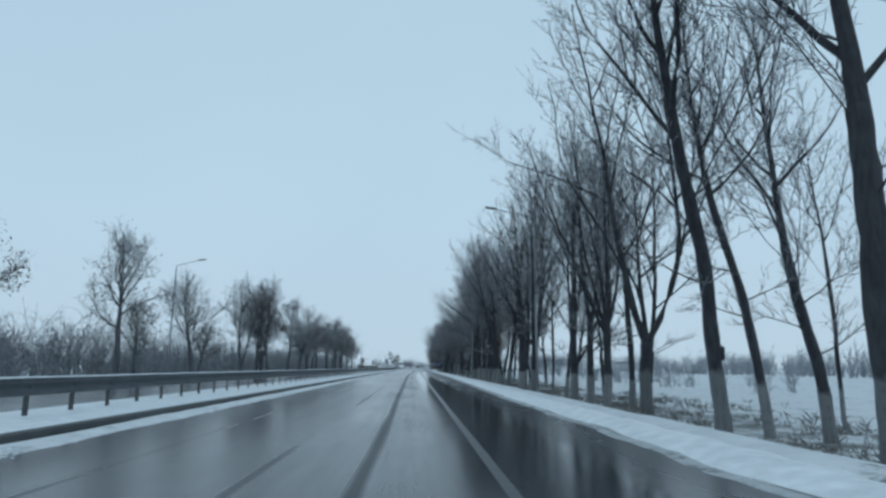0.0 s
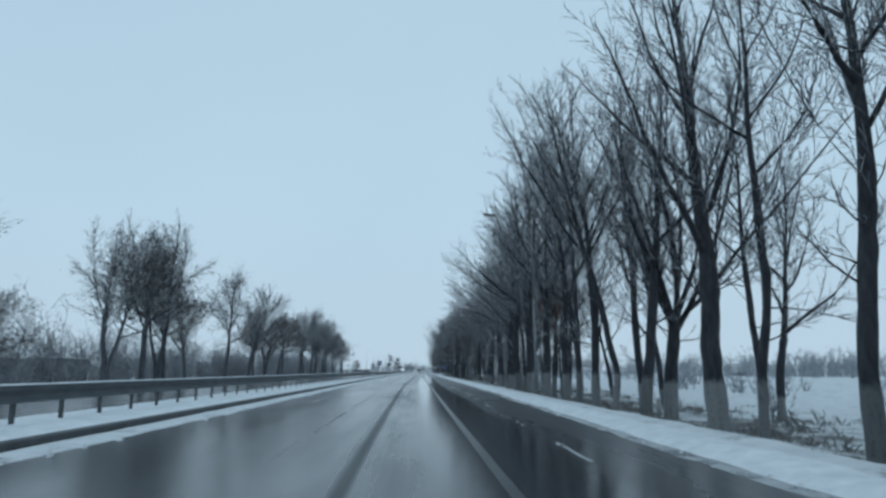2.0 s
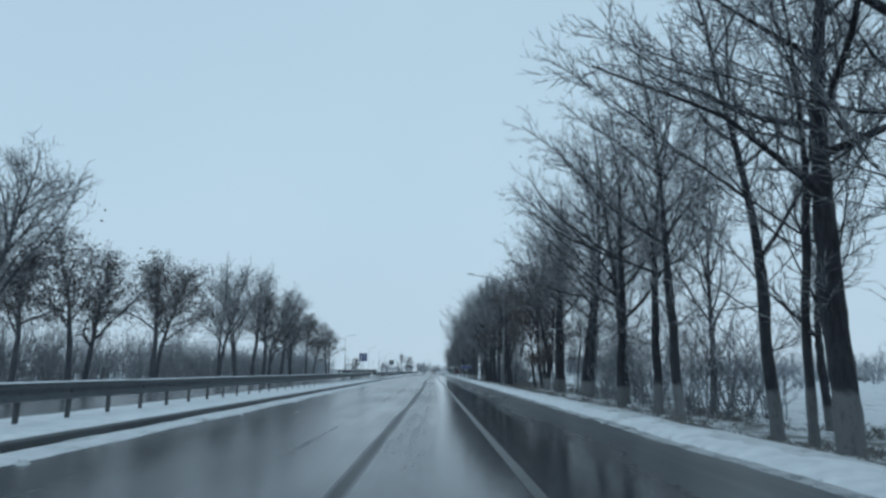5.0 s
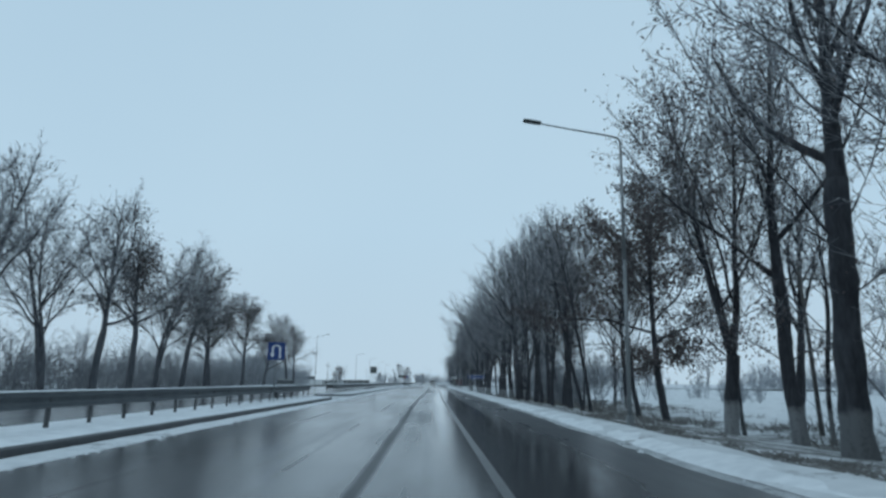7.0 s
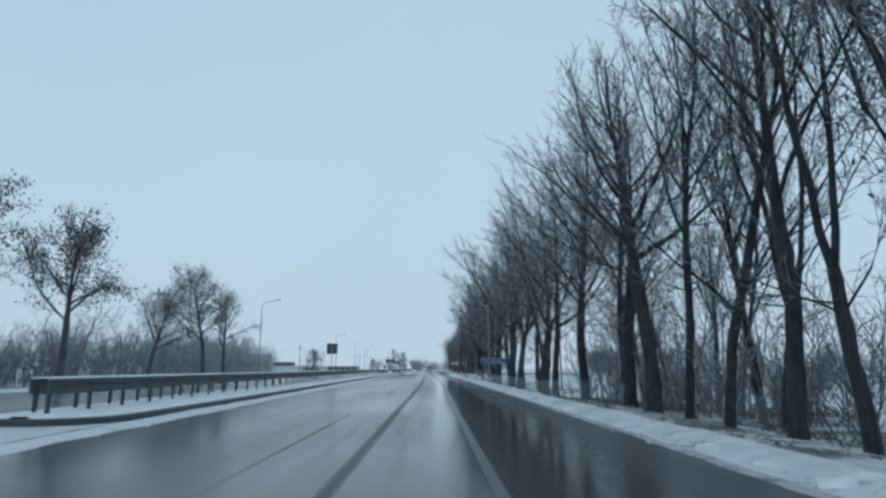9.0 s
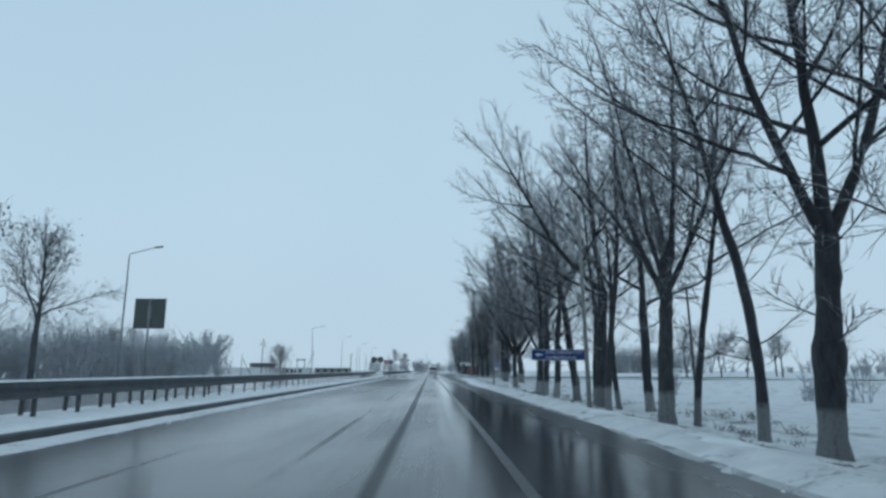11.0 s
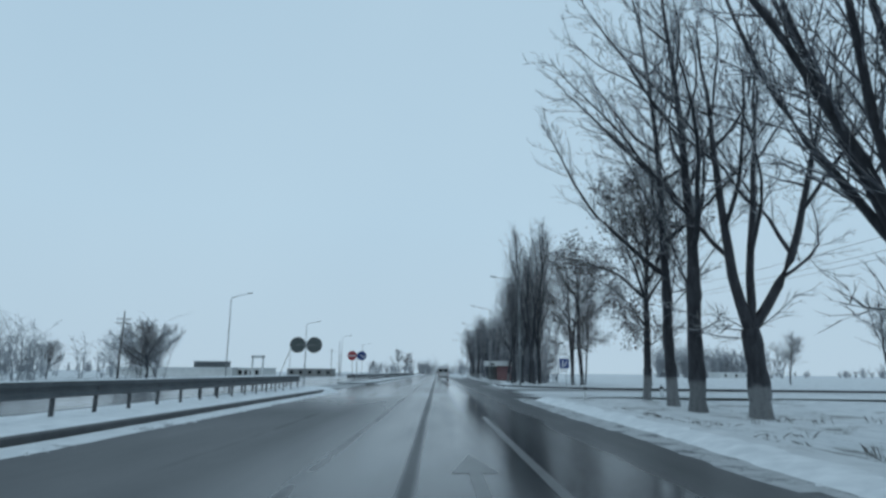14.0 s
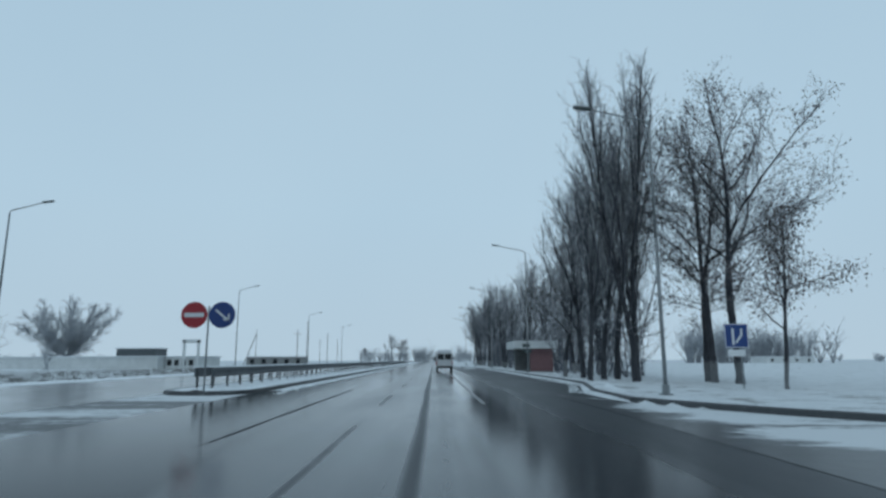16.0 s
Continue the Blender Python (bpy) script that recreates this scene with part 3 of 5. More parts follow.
def slush_line():
    """A broken thread of wet slush left between the wheel tracks and the shoulder."""
    v, f = [], []
    ys = [34 + 0.16 * i for i in range(500)]
    for a, b in zip(ys, ys[1:]):
        if noise.noise((9, a * 0.30, 4)) + 0.9 * noise.noise((2, a * 2.3, 7)) < 0.22:
            continue
        n = len(v)
        for y in (a, b):
            x = 1.75 + 0.30 * smooth(55, 85, y) + 0.10 * noise.noise((2, y * 0.4, 7))
            w = 0.035 + 0.05 * max(0.0, noise.noise((5, y * 0.9, 1)))
            v += [(x - w, y, 0.003), (x, y, 0.018), (x + w, y, 0.003)]
        f += [(n, n + 1, n + 4, n + 3), (n + 1, n + 2, n + 5, n + 4)]
    tagged(obj("slush_line", v, f, SLUSH, smooth=True), "broken thread of slush on the wet asphalt", "snow", kind="stuff")


slush_line()


def lane_arrow(x, y):
    """A worn straight arrow painted in the lane."""
    v = [(x - 0.09, y - 3.6), (x + 0.09, y - 3.6), (x + 0.09, y), (x + 0.33, y), (x, y + 1.9), (x - 0.33, y), (x - 0.09, y)]
    o = obj("lane_arrow", [(a, b, 0.0045) for a, b in v], [tuple(range(7))], WHITE_PAINT)
    tagged(o, "worn white painted lane arrow on wet asphalt", "road marking", kind="structure")


lane_arrow(0.12, 317.2)


# ---- guard rails ----
def guard_rail(x, y0, y1, face, label):
    """A W-beam crash barrier on posts 1.9 m apart; face is the side that its beam looks to."""
    g = thing("guard_rail", pose(x, y0, 0.17), label, "crash barrier", "median barriers")
    pitch = 1.9
    n = int((y1 - y0) / pitch)
    wave = [(0.0, 0.49), (0.05, 0.53), (0.06, 0.60), (0.0, 0.66), (0.0, 0.72), (0.06, 0.78), (0.05, 0.85), (0.0, 0.89), (-0.004, 0.89), (-0.004, 0.49)]
    wave = [(u * face + 0.05 * face, v) for u, v in wave]
    for k in range(0, n, 4):
        ys = [pitch * k - 0.1, pitch * min(k + 4, n) + 0.06]
        sag = 0.012 * noise.noise((x, y0 + k, 9))
        v, f = sweep(wave, [(0.02 * sag, ys[0], sag), (0.02 * sag, ys[1], sag)], True)
        obj("beam", v, f, RAIL_STEEL, g)
    ends = sorted({0, n})
    for k in ends:
        bm = bmesh.new()
        box(bm, 0.06 * face, pitch * k, 0.69, 0.10, 0.30, 0.38, 0.03)
        part("end_piece", bm, RAIL_STEEL, g)
    c = bpy.data.meshes.new("post")
    bm = bmesh.new()
    box(bm, 0, 0, 0.33, 0.06, 0.13, 1.0)
    box(bm, 0.04 * face, 0, 0.69, 0.05, 0.10, 0.24)
    bm.to_mesh(c)
    bm.free()
    c.materials.append(POST_STEEL)
    for k in range(n + 1):
        p = new("post", c)
        p.parent = g
        p.matrix_local = pose(0, pitch * k, 0, random.uniform(-1.5, 1.5), random.uniform(-1.5, 1.5), 0)
    cap = bpy.data.meshes.new("snow_cap")
    v, f = sweep([(-0.03, 0.885), (0.0, 0.918), (0.05, 0.925), (0.10, 0.91), (0.11, 0.885)], [(0, -0.1 + pitch * i, 0.012 * noise.noise((i * 0.7, x, 3))) for i in range(n + 1)], True)
    v = [(a * face, b, d) for a, b, d in v]
    cap.from_pydata(v, [], f)
    cap.materials.append(SNOW_CLEAN)
    s = new("snow_cap", cap)
    s.parent = g
    tagged(s, "thin snow lying along the beam")
    return g


guard_rail(-9.76, -40, 202.5, 1, "dirty steel crash barrier, snow along its beam, on the median")
guard_rail(-9.76, 213.6, 351.2, 1, "dirty steel crash barrier, snow along its beam, on the median")
guard_rail(-10.45, 185, 201.5, -1, "dirty grey steel crash barrier, facing away, on the median")
guard_rail(-10.45, 214.2, 272, -1, "dirty grey steel crash barrier, facing away, on the median")
guard_rail(-10.45, 335.0, 350.6, -1, "dirty grey steel crash barrier, facing away, on the median")
guard_rail(-9.76, 378.6, 560, 1, "dirty grey steel crash barrier beginning at the junction, on the median")
guard_rail(-10.45, 378.8, 520, -1, "dirty grey steel crash barrier, facing away, beginning at the junction")


# ---- trees ----
class Tubes:
    def __init__(self):
        self.v, self.f = [], []

    def spike(self, p, q, r):
        """A thin shoot from p that ends in a point at q."""
        base = len(self.v)
        d = (q - p).normalized()
        a = d.orthogonal().normalized() * r
        b = d.cross(a)
        self.v += [p + a, p - a * 0.5 + b * 0.866, p - a * 0.5 - b * 0.866, q]
        self.f += [(base, base + 1, base + 3), (base + 1, base + 2, base + 3), (base + 2, base, base + 3)]

    def tube(self, pts, radii, sides, rough=0.0):
        base = len(self.v)
        for i, p in enumerate(pts):
            d = (pts[min(i + 1, len(pts) - 1)] - pts[max(i - 1, 0)]).normalized()
            a = d.orthogonal().normalized() if abs(d.z) < 0.9 else Vector((1, 0, 0)).cross(d).normalized()
            b = d.cross(a)
            r = radii[i]
            for s in range(sides):
                t = 2 * math.pi * s / sides
                w = r * (1 + rough * noise.noise((p.x * 2 + s * 1.7, p.y * 2, p.z * 1.6))) if rough else r
                self.v.append(p + a * (w * math.cos(t)) + b * (w * math.sin(t)))
        for i in range(len(pts) - 1):
            for s in range(sides):
                q, w = base + i * sides + s, base + i * sides + (s + 1) % sides
                self.f.append((q, w, w + sides, q + sides))
        self.f.append(tuple(range(base + (len(pts) - 1) * sides, base + len(pts) * sides)))


def curve(rng, p, d, length, n, wander, lift, pull=0.0):
    pts, d = [p.copy()], d.normalized()
    for _ in range(n):
        d = (d + Vector((rng.gauss(pull, wander), rng.gauss(0, wander), rng.gauss(0, wander) + lift))).normalized()
        p = p + d * (length / n)
        pts.append(p.copy())
    return pts, d


def bowed(rng, p, start, end, length, n, wander):
    """A stem that leaves p sideways by the slope start and bends over to the slope end."""
    pts = [p.copy()]
    for i in range(n):
        k = start + (end - start) * smooth(0.0, 0.45, (i + 0.5) / n)
        d = Vector((k + rng.gauss(0, wander), rng.gauss(0, wander), 1.0)).normalized()
        p = p + d * (length / n)
        pts.append(p.copy())
    return pts


def around(d, angle, spin):
    """A way that leaves d by the angle, turned about it by the spin."""
    a = d.orthogonal().normalized()
    b = d.cross(a)
    return (d * math.cos(angle) + (a * math.cos(spin) + b * math.sin(spin)) * math.sin(angle)).normalized()


def along(pts, k):
    """The point and the way at the share k of a line of points."""
    i = min(int(k * (len(pts) - 1)), len(pts) - 2)
    return pts[i].lerp(pts[i + 1], k * (len(pts) - 1) - i), (pts[i + 1] - pts[i]).normalized()


def grow_twigs(rng, tw, pts, length, count, angle, lift, fine, thin=0.012):
    """Fine shoots along a branch, longest at its foot, each with a few side shoots."""
    for j in range(count):
        k = (j + rng.random()) / count
        p, d = along(pts, k)
        e = around(d, angle * rng.uniform(0.55, 1.25), rng.uniform(0, 6.283))
        ln = length * rng.uniform(0.55, 1.15) * (1.0 - 0.35 * k)
        e = (e + Vector((0, 0, lift))).normalized()
        tip = p + e * ln
        tw.spike(p, tip, thin * 1.2)
        for _ in range(fine):
            c = p.lerp(tip, rng.uniform(0.25, 0.8))
            f = around(e, rng.uniform(0.35, 0.8), rng.uniform(0, 6.283))
            tw.spike(c, c + (f + Vector((0, 0, lift))) * (ln * rng.uniform(0.35, 0.6)), thin * 0.85)


def leaf_clumps(rng, spots, count, size):
    v, f = [], []
    spots = rng.sample(spots, max(1, int(len(spots) * 0.8)))
    for _ in range(count):
        c = rng.choice(spots) + Vector((rng.gauss(0, 0.36), rng.gauss(0, 0.36), rng.gauss(-0.05, 0.26)))
        q = Euler((rng.uniform(0, 6.28), rng.uniform(0, 6.28), rng.uniform(0, 6.28))).to_matrix()
        s = size * rng.uniform(0.6, 1.3)
        b = len(v)
        v += [c + q @ Vector(k) for k in ((-s, 0, 0), (0, -0.45 * s, 0.12 * s), (s, 0, 0), (0, 0.45 * s, 0.12 * s))]
        f += [(b, b + 1, b + 2), (b, b + 2, b + 3)]
    return v, f


def tree_meshes(seed, height, girth, fork, limbs=11, spread=0.55, lean=(0, 0), bare=0.12, dense=1.5, fine=1, twig_len=1.0, lift=0.10, leaves=0, leaf_size=0.09, leaf_mat=None, knob=0.0, burl=0.0, stems=1, low=0, wander=0.05, pull=0.0, vase=False, arms=(), kink=0.0, limb_wander=0.085, twig_mat=None, bark=None, thin=0.0135):
    """Trunk with its limbs, a crown of branches and fine twigs, and withered leaves if any.
    fork: height at which the trunk divides; spread: radians by which limbs leave it; lean: tilt of the trunk in radians;
    arms: sideways slopes (at the fork, higher up) of the stems of a forked trunk; dense: branches for each metre of limb."""
    rng = random.Random(seed)
    wood, tw = Tubes(), Tubes()
    up = Vector((math.tan(lean[0]), math.tan(lean[1]), 1)).normalized()
    r0 = girth / 2
    limb_paths, tips = [], []

    def limb(start, way, length, radius, lead=False):
        n = 9
        lp, _ = curve(rng, start, way, length, n, limb_wander * (0.4 if lead else 1.0), lift * (0.3 if lead else 1.0) * (0.75 if length > 8 else 1.0), pull * (0.5 if lead else 1.0))
        wood.tube(lp, [radius * (1 - 0.92 * (i / n) ** 0.85) + 0.007 for i in range(n + 1)], 7 if radius > 0.09 else 5)
        limb_paths.append((lp, radius, length))
        return lp

    def dress(axis, radius, count, first, last):
        """Limbs round a leading stem, each spiral step a little higher and shorter."""
        spin = rng.uniform(0, 6.28)
        for k in range(count):
            u = first + (last - first) * (k + rng.uniform(0.1, 0.9)) / count
            p, d = along(axis, u)
            d = (d + Vector((0, 0, 0.6))).normalized()
            way = around(d, spread * rng.uniform(0.75, 1.2) * (1.05 - 0.3 * u), spin + k * 2.4)
            room = max(height - p.z, 2.5)
            limb(p, way, min(room * rng.uniform(0.62, 0.95), 10.5), radius * (1 - 0.8 * u) * rng.uniform(0.38, 0.60))

    for s in range(stems):
        p0 = Vector((rng.uniform(-0.25, 0.25), rng.uniform(-0.25, 0.25), 0)) * (s > 0)
        d0 = up if stems == 1 else around(up, 0.04 + 0.06 * s, rng.uniform(0, 6.28))
        rs = r0 * (1 if s == 0 else 0.75)
        n = 16
        pts, d = curve(rng, p0 - Vector((0, 0, 0.3)), d0, fork + 0.3, n, wander * 0.6, 0.0)
        if kink:
            for p in pts:
                p.x -= kink * smooth(1.2, 3.2, p.z) * max(p.z - 1.2, 0.0)
            d = (pts[-1] - pts[-2]).normalized()
        rad = [rs * 0.94 * (1.25 if i == 0 else 1.10 if i == 1 else 1.03 - 0.20 * i / n) * rng.uniform(0.94, 1.07) for i in range(n + 1)]
        if knob:
            for i in range(n + 1):
                rad[i] *= 1 + 0.40 * math.exp(-((pts[i].z - knob) / 0.40) ** 2)
        wood.tube(pts, rad, 12, 0.20)
        if burl:
            q, _ = along(pts, min((burl + 0.3) / (fork + 0.3), 0.98))
            wood.tube([q + Vector((0.05, 0, -0.38)), q + Vector((rs * 0.75, -0.05, -0.12)), q + Vector((rs * 0.85, -0.05, 0.14)), q + Vector((0.02, 0, 0.36))], [rs * 0.3, rs * 0.62, rs * 0.55, rs * 0.2], 9, 0.3)
        top, rt = pts[-1], rad[-1]
        if arms:
            for k, (slope, later) in enumerate(arms):
                axis = bowed(rng, top - d * 0.15, slope, later, (height - top.z) * rng.uniform(0.93, 1.03), 12, 0.035)
                ra = rt * (0.74, 0.66, 0.58, 0.5)[min(k, 3)]
                wood.tube(axis, [ra * (1 - 0.93 * (i / 12) ** 0.9) + 0.008 for i in range(13)], 8, 0.12)
                limb_paths.append((axis[5:], ra * 0.5, height * 0.4))
                dress(axis, ra, max(4, int(limbs * 0.7)), 0.14, 0.85)
        elif vase:
            spin = rng.uniform(0, 6.28)
            for k in range(limbs):
                p, _ = along(pts, rng.uniform(0.88, 1.0))
                way = around(d, spread * (0.15 if k == 0 else rng.uniform(0.6, 1.15)), spin + k * 2.4)
                limb(p, way, (height - p.z) * rng.uniform(0.84, 1.02), rt * rng.uniform(0.42, 0.58))
        else:
            axis = limb(top - d * 0.1, (d + Vector((0, 0, 0.25))).normalized(), (height - top.z) * rng.uniform(0.95, 1.05), rt * 0.92, True)
            dress(axis, rt, limbs, 0.0, 0.82)
            if fork > 5.5:
                dress(pts, rt * 0.55, 3, 0.68, 0.98)
        clear = [i for i in range(2, n) if pts[i].z > 2.9]
        for k in range(low if clear else 0):
            p = pts[rng.choice(clear)]
            way = around(d, rng.uniform(0.9, 1.45), rng.uniform(0, 6.28))
            lp, _ = curve(rng, p, way, rng.uniform(1.2, 3.2), 5, 0.12, 0.02)
            wood.tube(lp, [0.04, 0.034, 0.027, 0.02, 0.014, 0.006], 4)
            limb_paths.append((lp, 0.04, 2.4))
    for lp, rl, ln in limb_paths:
        subs = max(3, int(ln * dense))
        for j in range(subs):
            k = bare + (0.98 - bare) * (j + rng.random()) / subs
            p, d = along(lp, k)
            way = around(d, rng.uniform(0.4, 0.85), j * 2.4 + rng.uniform(-0.6, 0.6))
            sl = min(ln * 0.42, 3.4) * (1.0 - 0.66 * k) * rng.uniform(0.65, 1.2) + 0.45
            sp, _ = curve(rng, p, way, sl, 3, limb_wander * 1.5, lift * 1.3, pull)
            rs = min(max(0.015, rl * (1 - 0.85 * k) * 0.34), 0.05)
            tw.tube(sp, [rs, rs * 0.75, rs * 0.5, 0.006], 3)
            grow_twigs(rng, tw, sp, twig_len, max(4, int(sl * 4.2)), 0.65, lift, fine, thin)
            tips += sp[1:]
        grow_twigs(rng, tw, lp[-3:], twig_len, 6, 0.5, lift, fine, thin)

    def mesh(name, v, f, mat, flat=False):
        me = bpy.data.meshes.new(name)
        me.from_pydata([tuple(p) for p in v], [], f)
        me.materials.append(mat)
        if not flat:
            me.polygons.foreach_set("use_smooth", [True] * len(me.polygons))
        return me

    out = [("trunk", mesh("trunk", wood.v, wood.f, bark or BARK)), ("crown", mesh("crown", tw.v, tw.f, twig_mat or TWIG))]
    if leaves:
        v, f = leaf_clumps(rng, tips, leaves, leaf_size)
        out.append(("leaves", mesh("leaves", v, f, leaf_mat or LEAF, True)))
    return out


def place_tree(meshes, x, y, turn=0.0, size=1.0, label="", group="", z=None, name="tree"):
    e = thing(name, pose(x, y, ground_z(x, y) if z is None else z, 0, 0, turn) @ Matrix.Scale(size, 4), label, "tree", group)
    for n, me in meshes:
        o = new(n, me)
        o.parent = e
    return e


TALL = "tall bare roadside tree with dark bark and whitewashed base, on snow"
row_count = 0


def tall(x, y, girth, height=20.0, fork=6.5, label=TALL, **kw):
    """A tree of the row beside the road."""
    global row_count
    row_count += 1
    rng = random.Random(row_count * 17)
    kw.setdefault("limbs", rng.choice((12, 13, 14)))
    broad = 105 < y < 172 or 228 < y < 342
    kw.setdefault("spread", rng.uniform(0.98, 1.22) - 0.13 * (y > 228) if broad else rng.uniform(0.68, 0.90))
    kw.setdefault("dense", 1.45 if y < 105 or 190 < y < 228 else 2.0 if y < 172 else 1.8)
    kw.setdefault("thin", 0.0145)
    kw.setdefault("lift", rng.uniform(0.055, 0.085) if broad else rng.uniform(0.08, 0.12))
    kw.setdefault("pull", rng.uniform(-0.045, -0.018) if broad else rng.uniform(-0.014, 0.002))
    kw.setdefault("bark", BARK_HIGH if y < 150 else BARK_PLAIN if 190 < y < 236 else BARK)
    kw.setdefault("low", rng.choice((3, 4, 5)))
    slope = kw.pop("slope", rng.uniform(-0.02, 0.03))
    place_tree(tree_meshes(row_count, height * (1.10 - 0.05 * (y > 228) if broad else 1.0) * rng.uniform(0.95, 1.05), girth, fork, lean=(slope, rng.uniform(-0.02, 0.02)), **kw), x, y, 0, 1, label, "roadside trees")


# the row beside the road, in the order of the way
V_TREE = "tall bare forked roadside tree with dark bark and whitewashed base"
tall(9.1, 13.0, 0.66, fork=8, limbs=11, slope=-0.02)
tall(8.3, 18.7, 0.46, fork=8.2, burl=2.4, limbs=10, spread=0.62, slope=-0.015, low=3, label="tall bare roadside tree with a knobbed whitewashed trunk")
tall(11.7, 22.2, 0.36, 18, fork=9, limbs=9, slope=0.02, low=7)
tall(15.3, 24.3, 0.50, fork=8, limbs=10, slope=0.0)
tall(19.2, 29.0, 0.22, 15, fork=8, limbs=5, slope=0.0)
tall(8.8, 26.1, 0.54, fork=3.1, arms=((-0.28, -0.14), (0.62, -0.06)), limbs=12, slope=0.0, label=V_TREE)
tall(10.7, 37.6, 0.55, fork=4.6, limbs=10, spread=0.48, vase=True, slope=0.05)
tall(14.4, 41.0, 0.70, fork=3.9, arms=((-0.10, 0.0), (0.12, 0.04)), slope=0.02, label=V_TREE)
tall(11.5, 44.0, 0.57, fork=5.7, arms=((-0.10, -0.04), (0.2, 0.02)), slope=0.02, label=V_TREE)
tall(13.1, 45.2, 0.56, fork=6.2, arms=((-0.12, -0.02), (0.06, 0.03)), slope=0.04, label=V_TREE)
tall(10.8, 45.8, 0.58, fork=8.5, limbs=11, slope=0.01)
tall(15.5, 46.9, 0.50, fork=9, limbs=10, slope=0.04, low=6)
tall(9.2, 53.1, 0.51, fork=7.5, limbs=11, slope=0.02, spread=0.55)
tall(13.0, 54.0, 0.53, fork=2.9, arms=((-0.12, 0.0), (0.62, 0.10)), limbs=12, slope=0.0, label=V_TREE)
tall(13.3, 58.3, 0.36, 18, fork=9, limbs=9, slope=0.03, low=7)
tall(10.6, 59.9, 0.54, fork=8, limbs=11, slope=-0.02)
tall(10.6, 65.1, 0.34, 18, fork=9, limbs=9, slope=0.05, low=6)
tall(11.1, 69.1, 0.88, 21, fork=6.8, limbs=11, spread=0.6, slope=-0.04)
tall(15.4, 73.7, 0.36, 18, fork=8, limbs=10, slope=0.05)
tall(10.3, 74.9, 0.55, fork=7.4, limbs=11, slope=0.04)
tall(12.1, 76.3, 0.76, fork=4.9, limbs=11, spread=0.62, vase=True, slope=0.04)
tall(9.0, 75.6, 0.36, 18, fork=8.0, kink=0.26, limbs=10, slope=0.0, label="crooked bare roadside tree bent sideways above its whitewashed base")
tall(9.3, 79.9, 0.52, fork=8, limbs=11, slope=0.02)
tall(9.0, 82.4, 0.34, 18, fork=8, limbs=9, slope=0.0)
tall(13.8, 84.6, 0.55, fork=7.5, slope=0.0)
tall(9.6, 87.9, 0.55, fork=8, limbs=11, slope=0.0)
tall(11.3, 91.0, 0.55, fork=7, limbs=12, slope=0.0)
tall(9.5, 93.9, 0.70, 21, fork=7, arms=((-0.22, -0.10), (0.30, 0.12), (0.04, 0.02)), slope=0.0, label=V_TREE)
tall(8.9, 96.4, 0.38, 18, fork=8, limbs=10, slope=-0.01)
tall(11.1, 98.9, 0.40, 18, fork=8, limbs=10, slope=0.02)
tall(11.6, 97.5, 0.26, 10, fork=3.0, limbs=10, leaves=2600, leaf_mat=LEAF_BROWN, leaf_size=0.10, slope=0.0, label="slender roadside tree still hung with withered brown leaves")
tall(9.8, 102.9, 0.64, fork=7.5, limbs=12, slope=0.02, spread=0.5)
tall(10.0, 110.1, 0.71, 21, fork=7.2, limbs=12, slope=-0.045)
tall(13.8, 111.5, 0.40, 17, fork=9, limbs=9, slope=0.03, low=12)
tall(15.2, 113.5, 0.50, fork=7)
tall(12.8, 118.8, 0.45, 19, fork=5.0, limbs=9, spread=0.55, vase=True, slope=0.0)
tall(13.3, 124.4, 0.56, fork=7.5, limbs=12, slope=0.02)
tall(12.1, 124.4, 0.78, 22, fork=8.5, limbs=12, slope=-0.05)
tall(11.9, 128.9, 0.85, 22, fork=8, limbs=12, slope=0.03)
tall(11.7, 130.4, 0.34, 19, fork=9, limbs=9, slope=0.02)
tall(12.4, 133.8, 0.52, 21, fork=7, slope=0.0)
tall(12.4, 143.0, 0.55, 20, fork=8, slope=0.0)
tall(13.4, 149.0, 0.60, fork=7)
tall(12.2, 152.6, 0.62, fork=7, leaves=900, leaf_size=0.075)
tall(14.2, 158.0, 0.70, fork=6, leaves=900, leaf_size=0.075)
tall(12.9, 163.4, 0.60, fork=7.5, leaves=900, leaf_size=0.075)
tall(13.4, 167.2, 0.60, fork=7, leaves=900, leaf_size=0.075)
tall(12.0, 172.0, 0.88, fork=8.5, limbs=10, leaves=1500, leaf_size=0.075, slope=-0.045)
tall(13.6, 177.6, 0.62, 18, fork=6.5, limbs=9, leaves=5000, leaf_size=0.075, slope=-0.03)
tall(15.4, 178.4, 0.20, 11, fork=6, limbs=5, slope=-0.02)
tall(12.4, 180.6, 0.66, 17, fork=3.4, arms=((-0.24, -0.16), (0.16, 0.06)), limbs=10, leaves=9000, leaf_size=0.075, slope=0.0, label="forked roadside tree with withered leaves and whitewashed base")
tall(13.4, 181.4, 0.18, 12, fork=7, limbs=5, slope=-0.08)
tall(14.0, 191.9, 0.52, 15.5, fork=4.4, limbs=15, spread=1.05, dense=1.8, leaves=18000, leaf_size=0.11, slope=-0.15, lift=0.05, limb_wander=0.11, label="leaning roadside tree still hung with withered leaves")
tall(13.7, 196.4, 0.36, 13.5, fork=4.2, limbs=11, spread=0.8, leaves=9000, leaf_size=0.095, lift=0.05, limb_wander=0.11, slope=0.01, label="small roadside tree still hung with withered leaves")
slender = dict(limbs=6, low=2, spread=0.5, leaves=300, limb_wander=0.10)
tall(10.6, 197.0, 0.25, 14, 6.5, slope=-0.065, **slender)
tall(10.7, 199.7, 0.29, 15, 7, slope=-0.03, **slender)
tall(10.2, 201.2, 0.20, 12, 6, **slender)
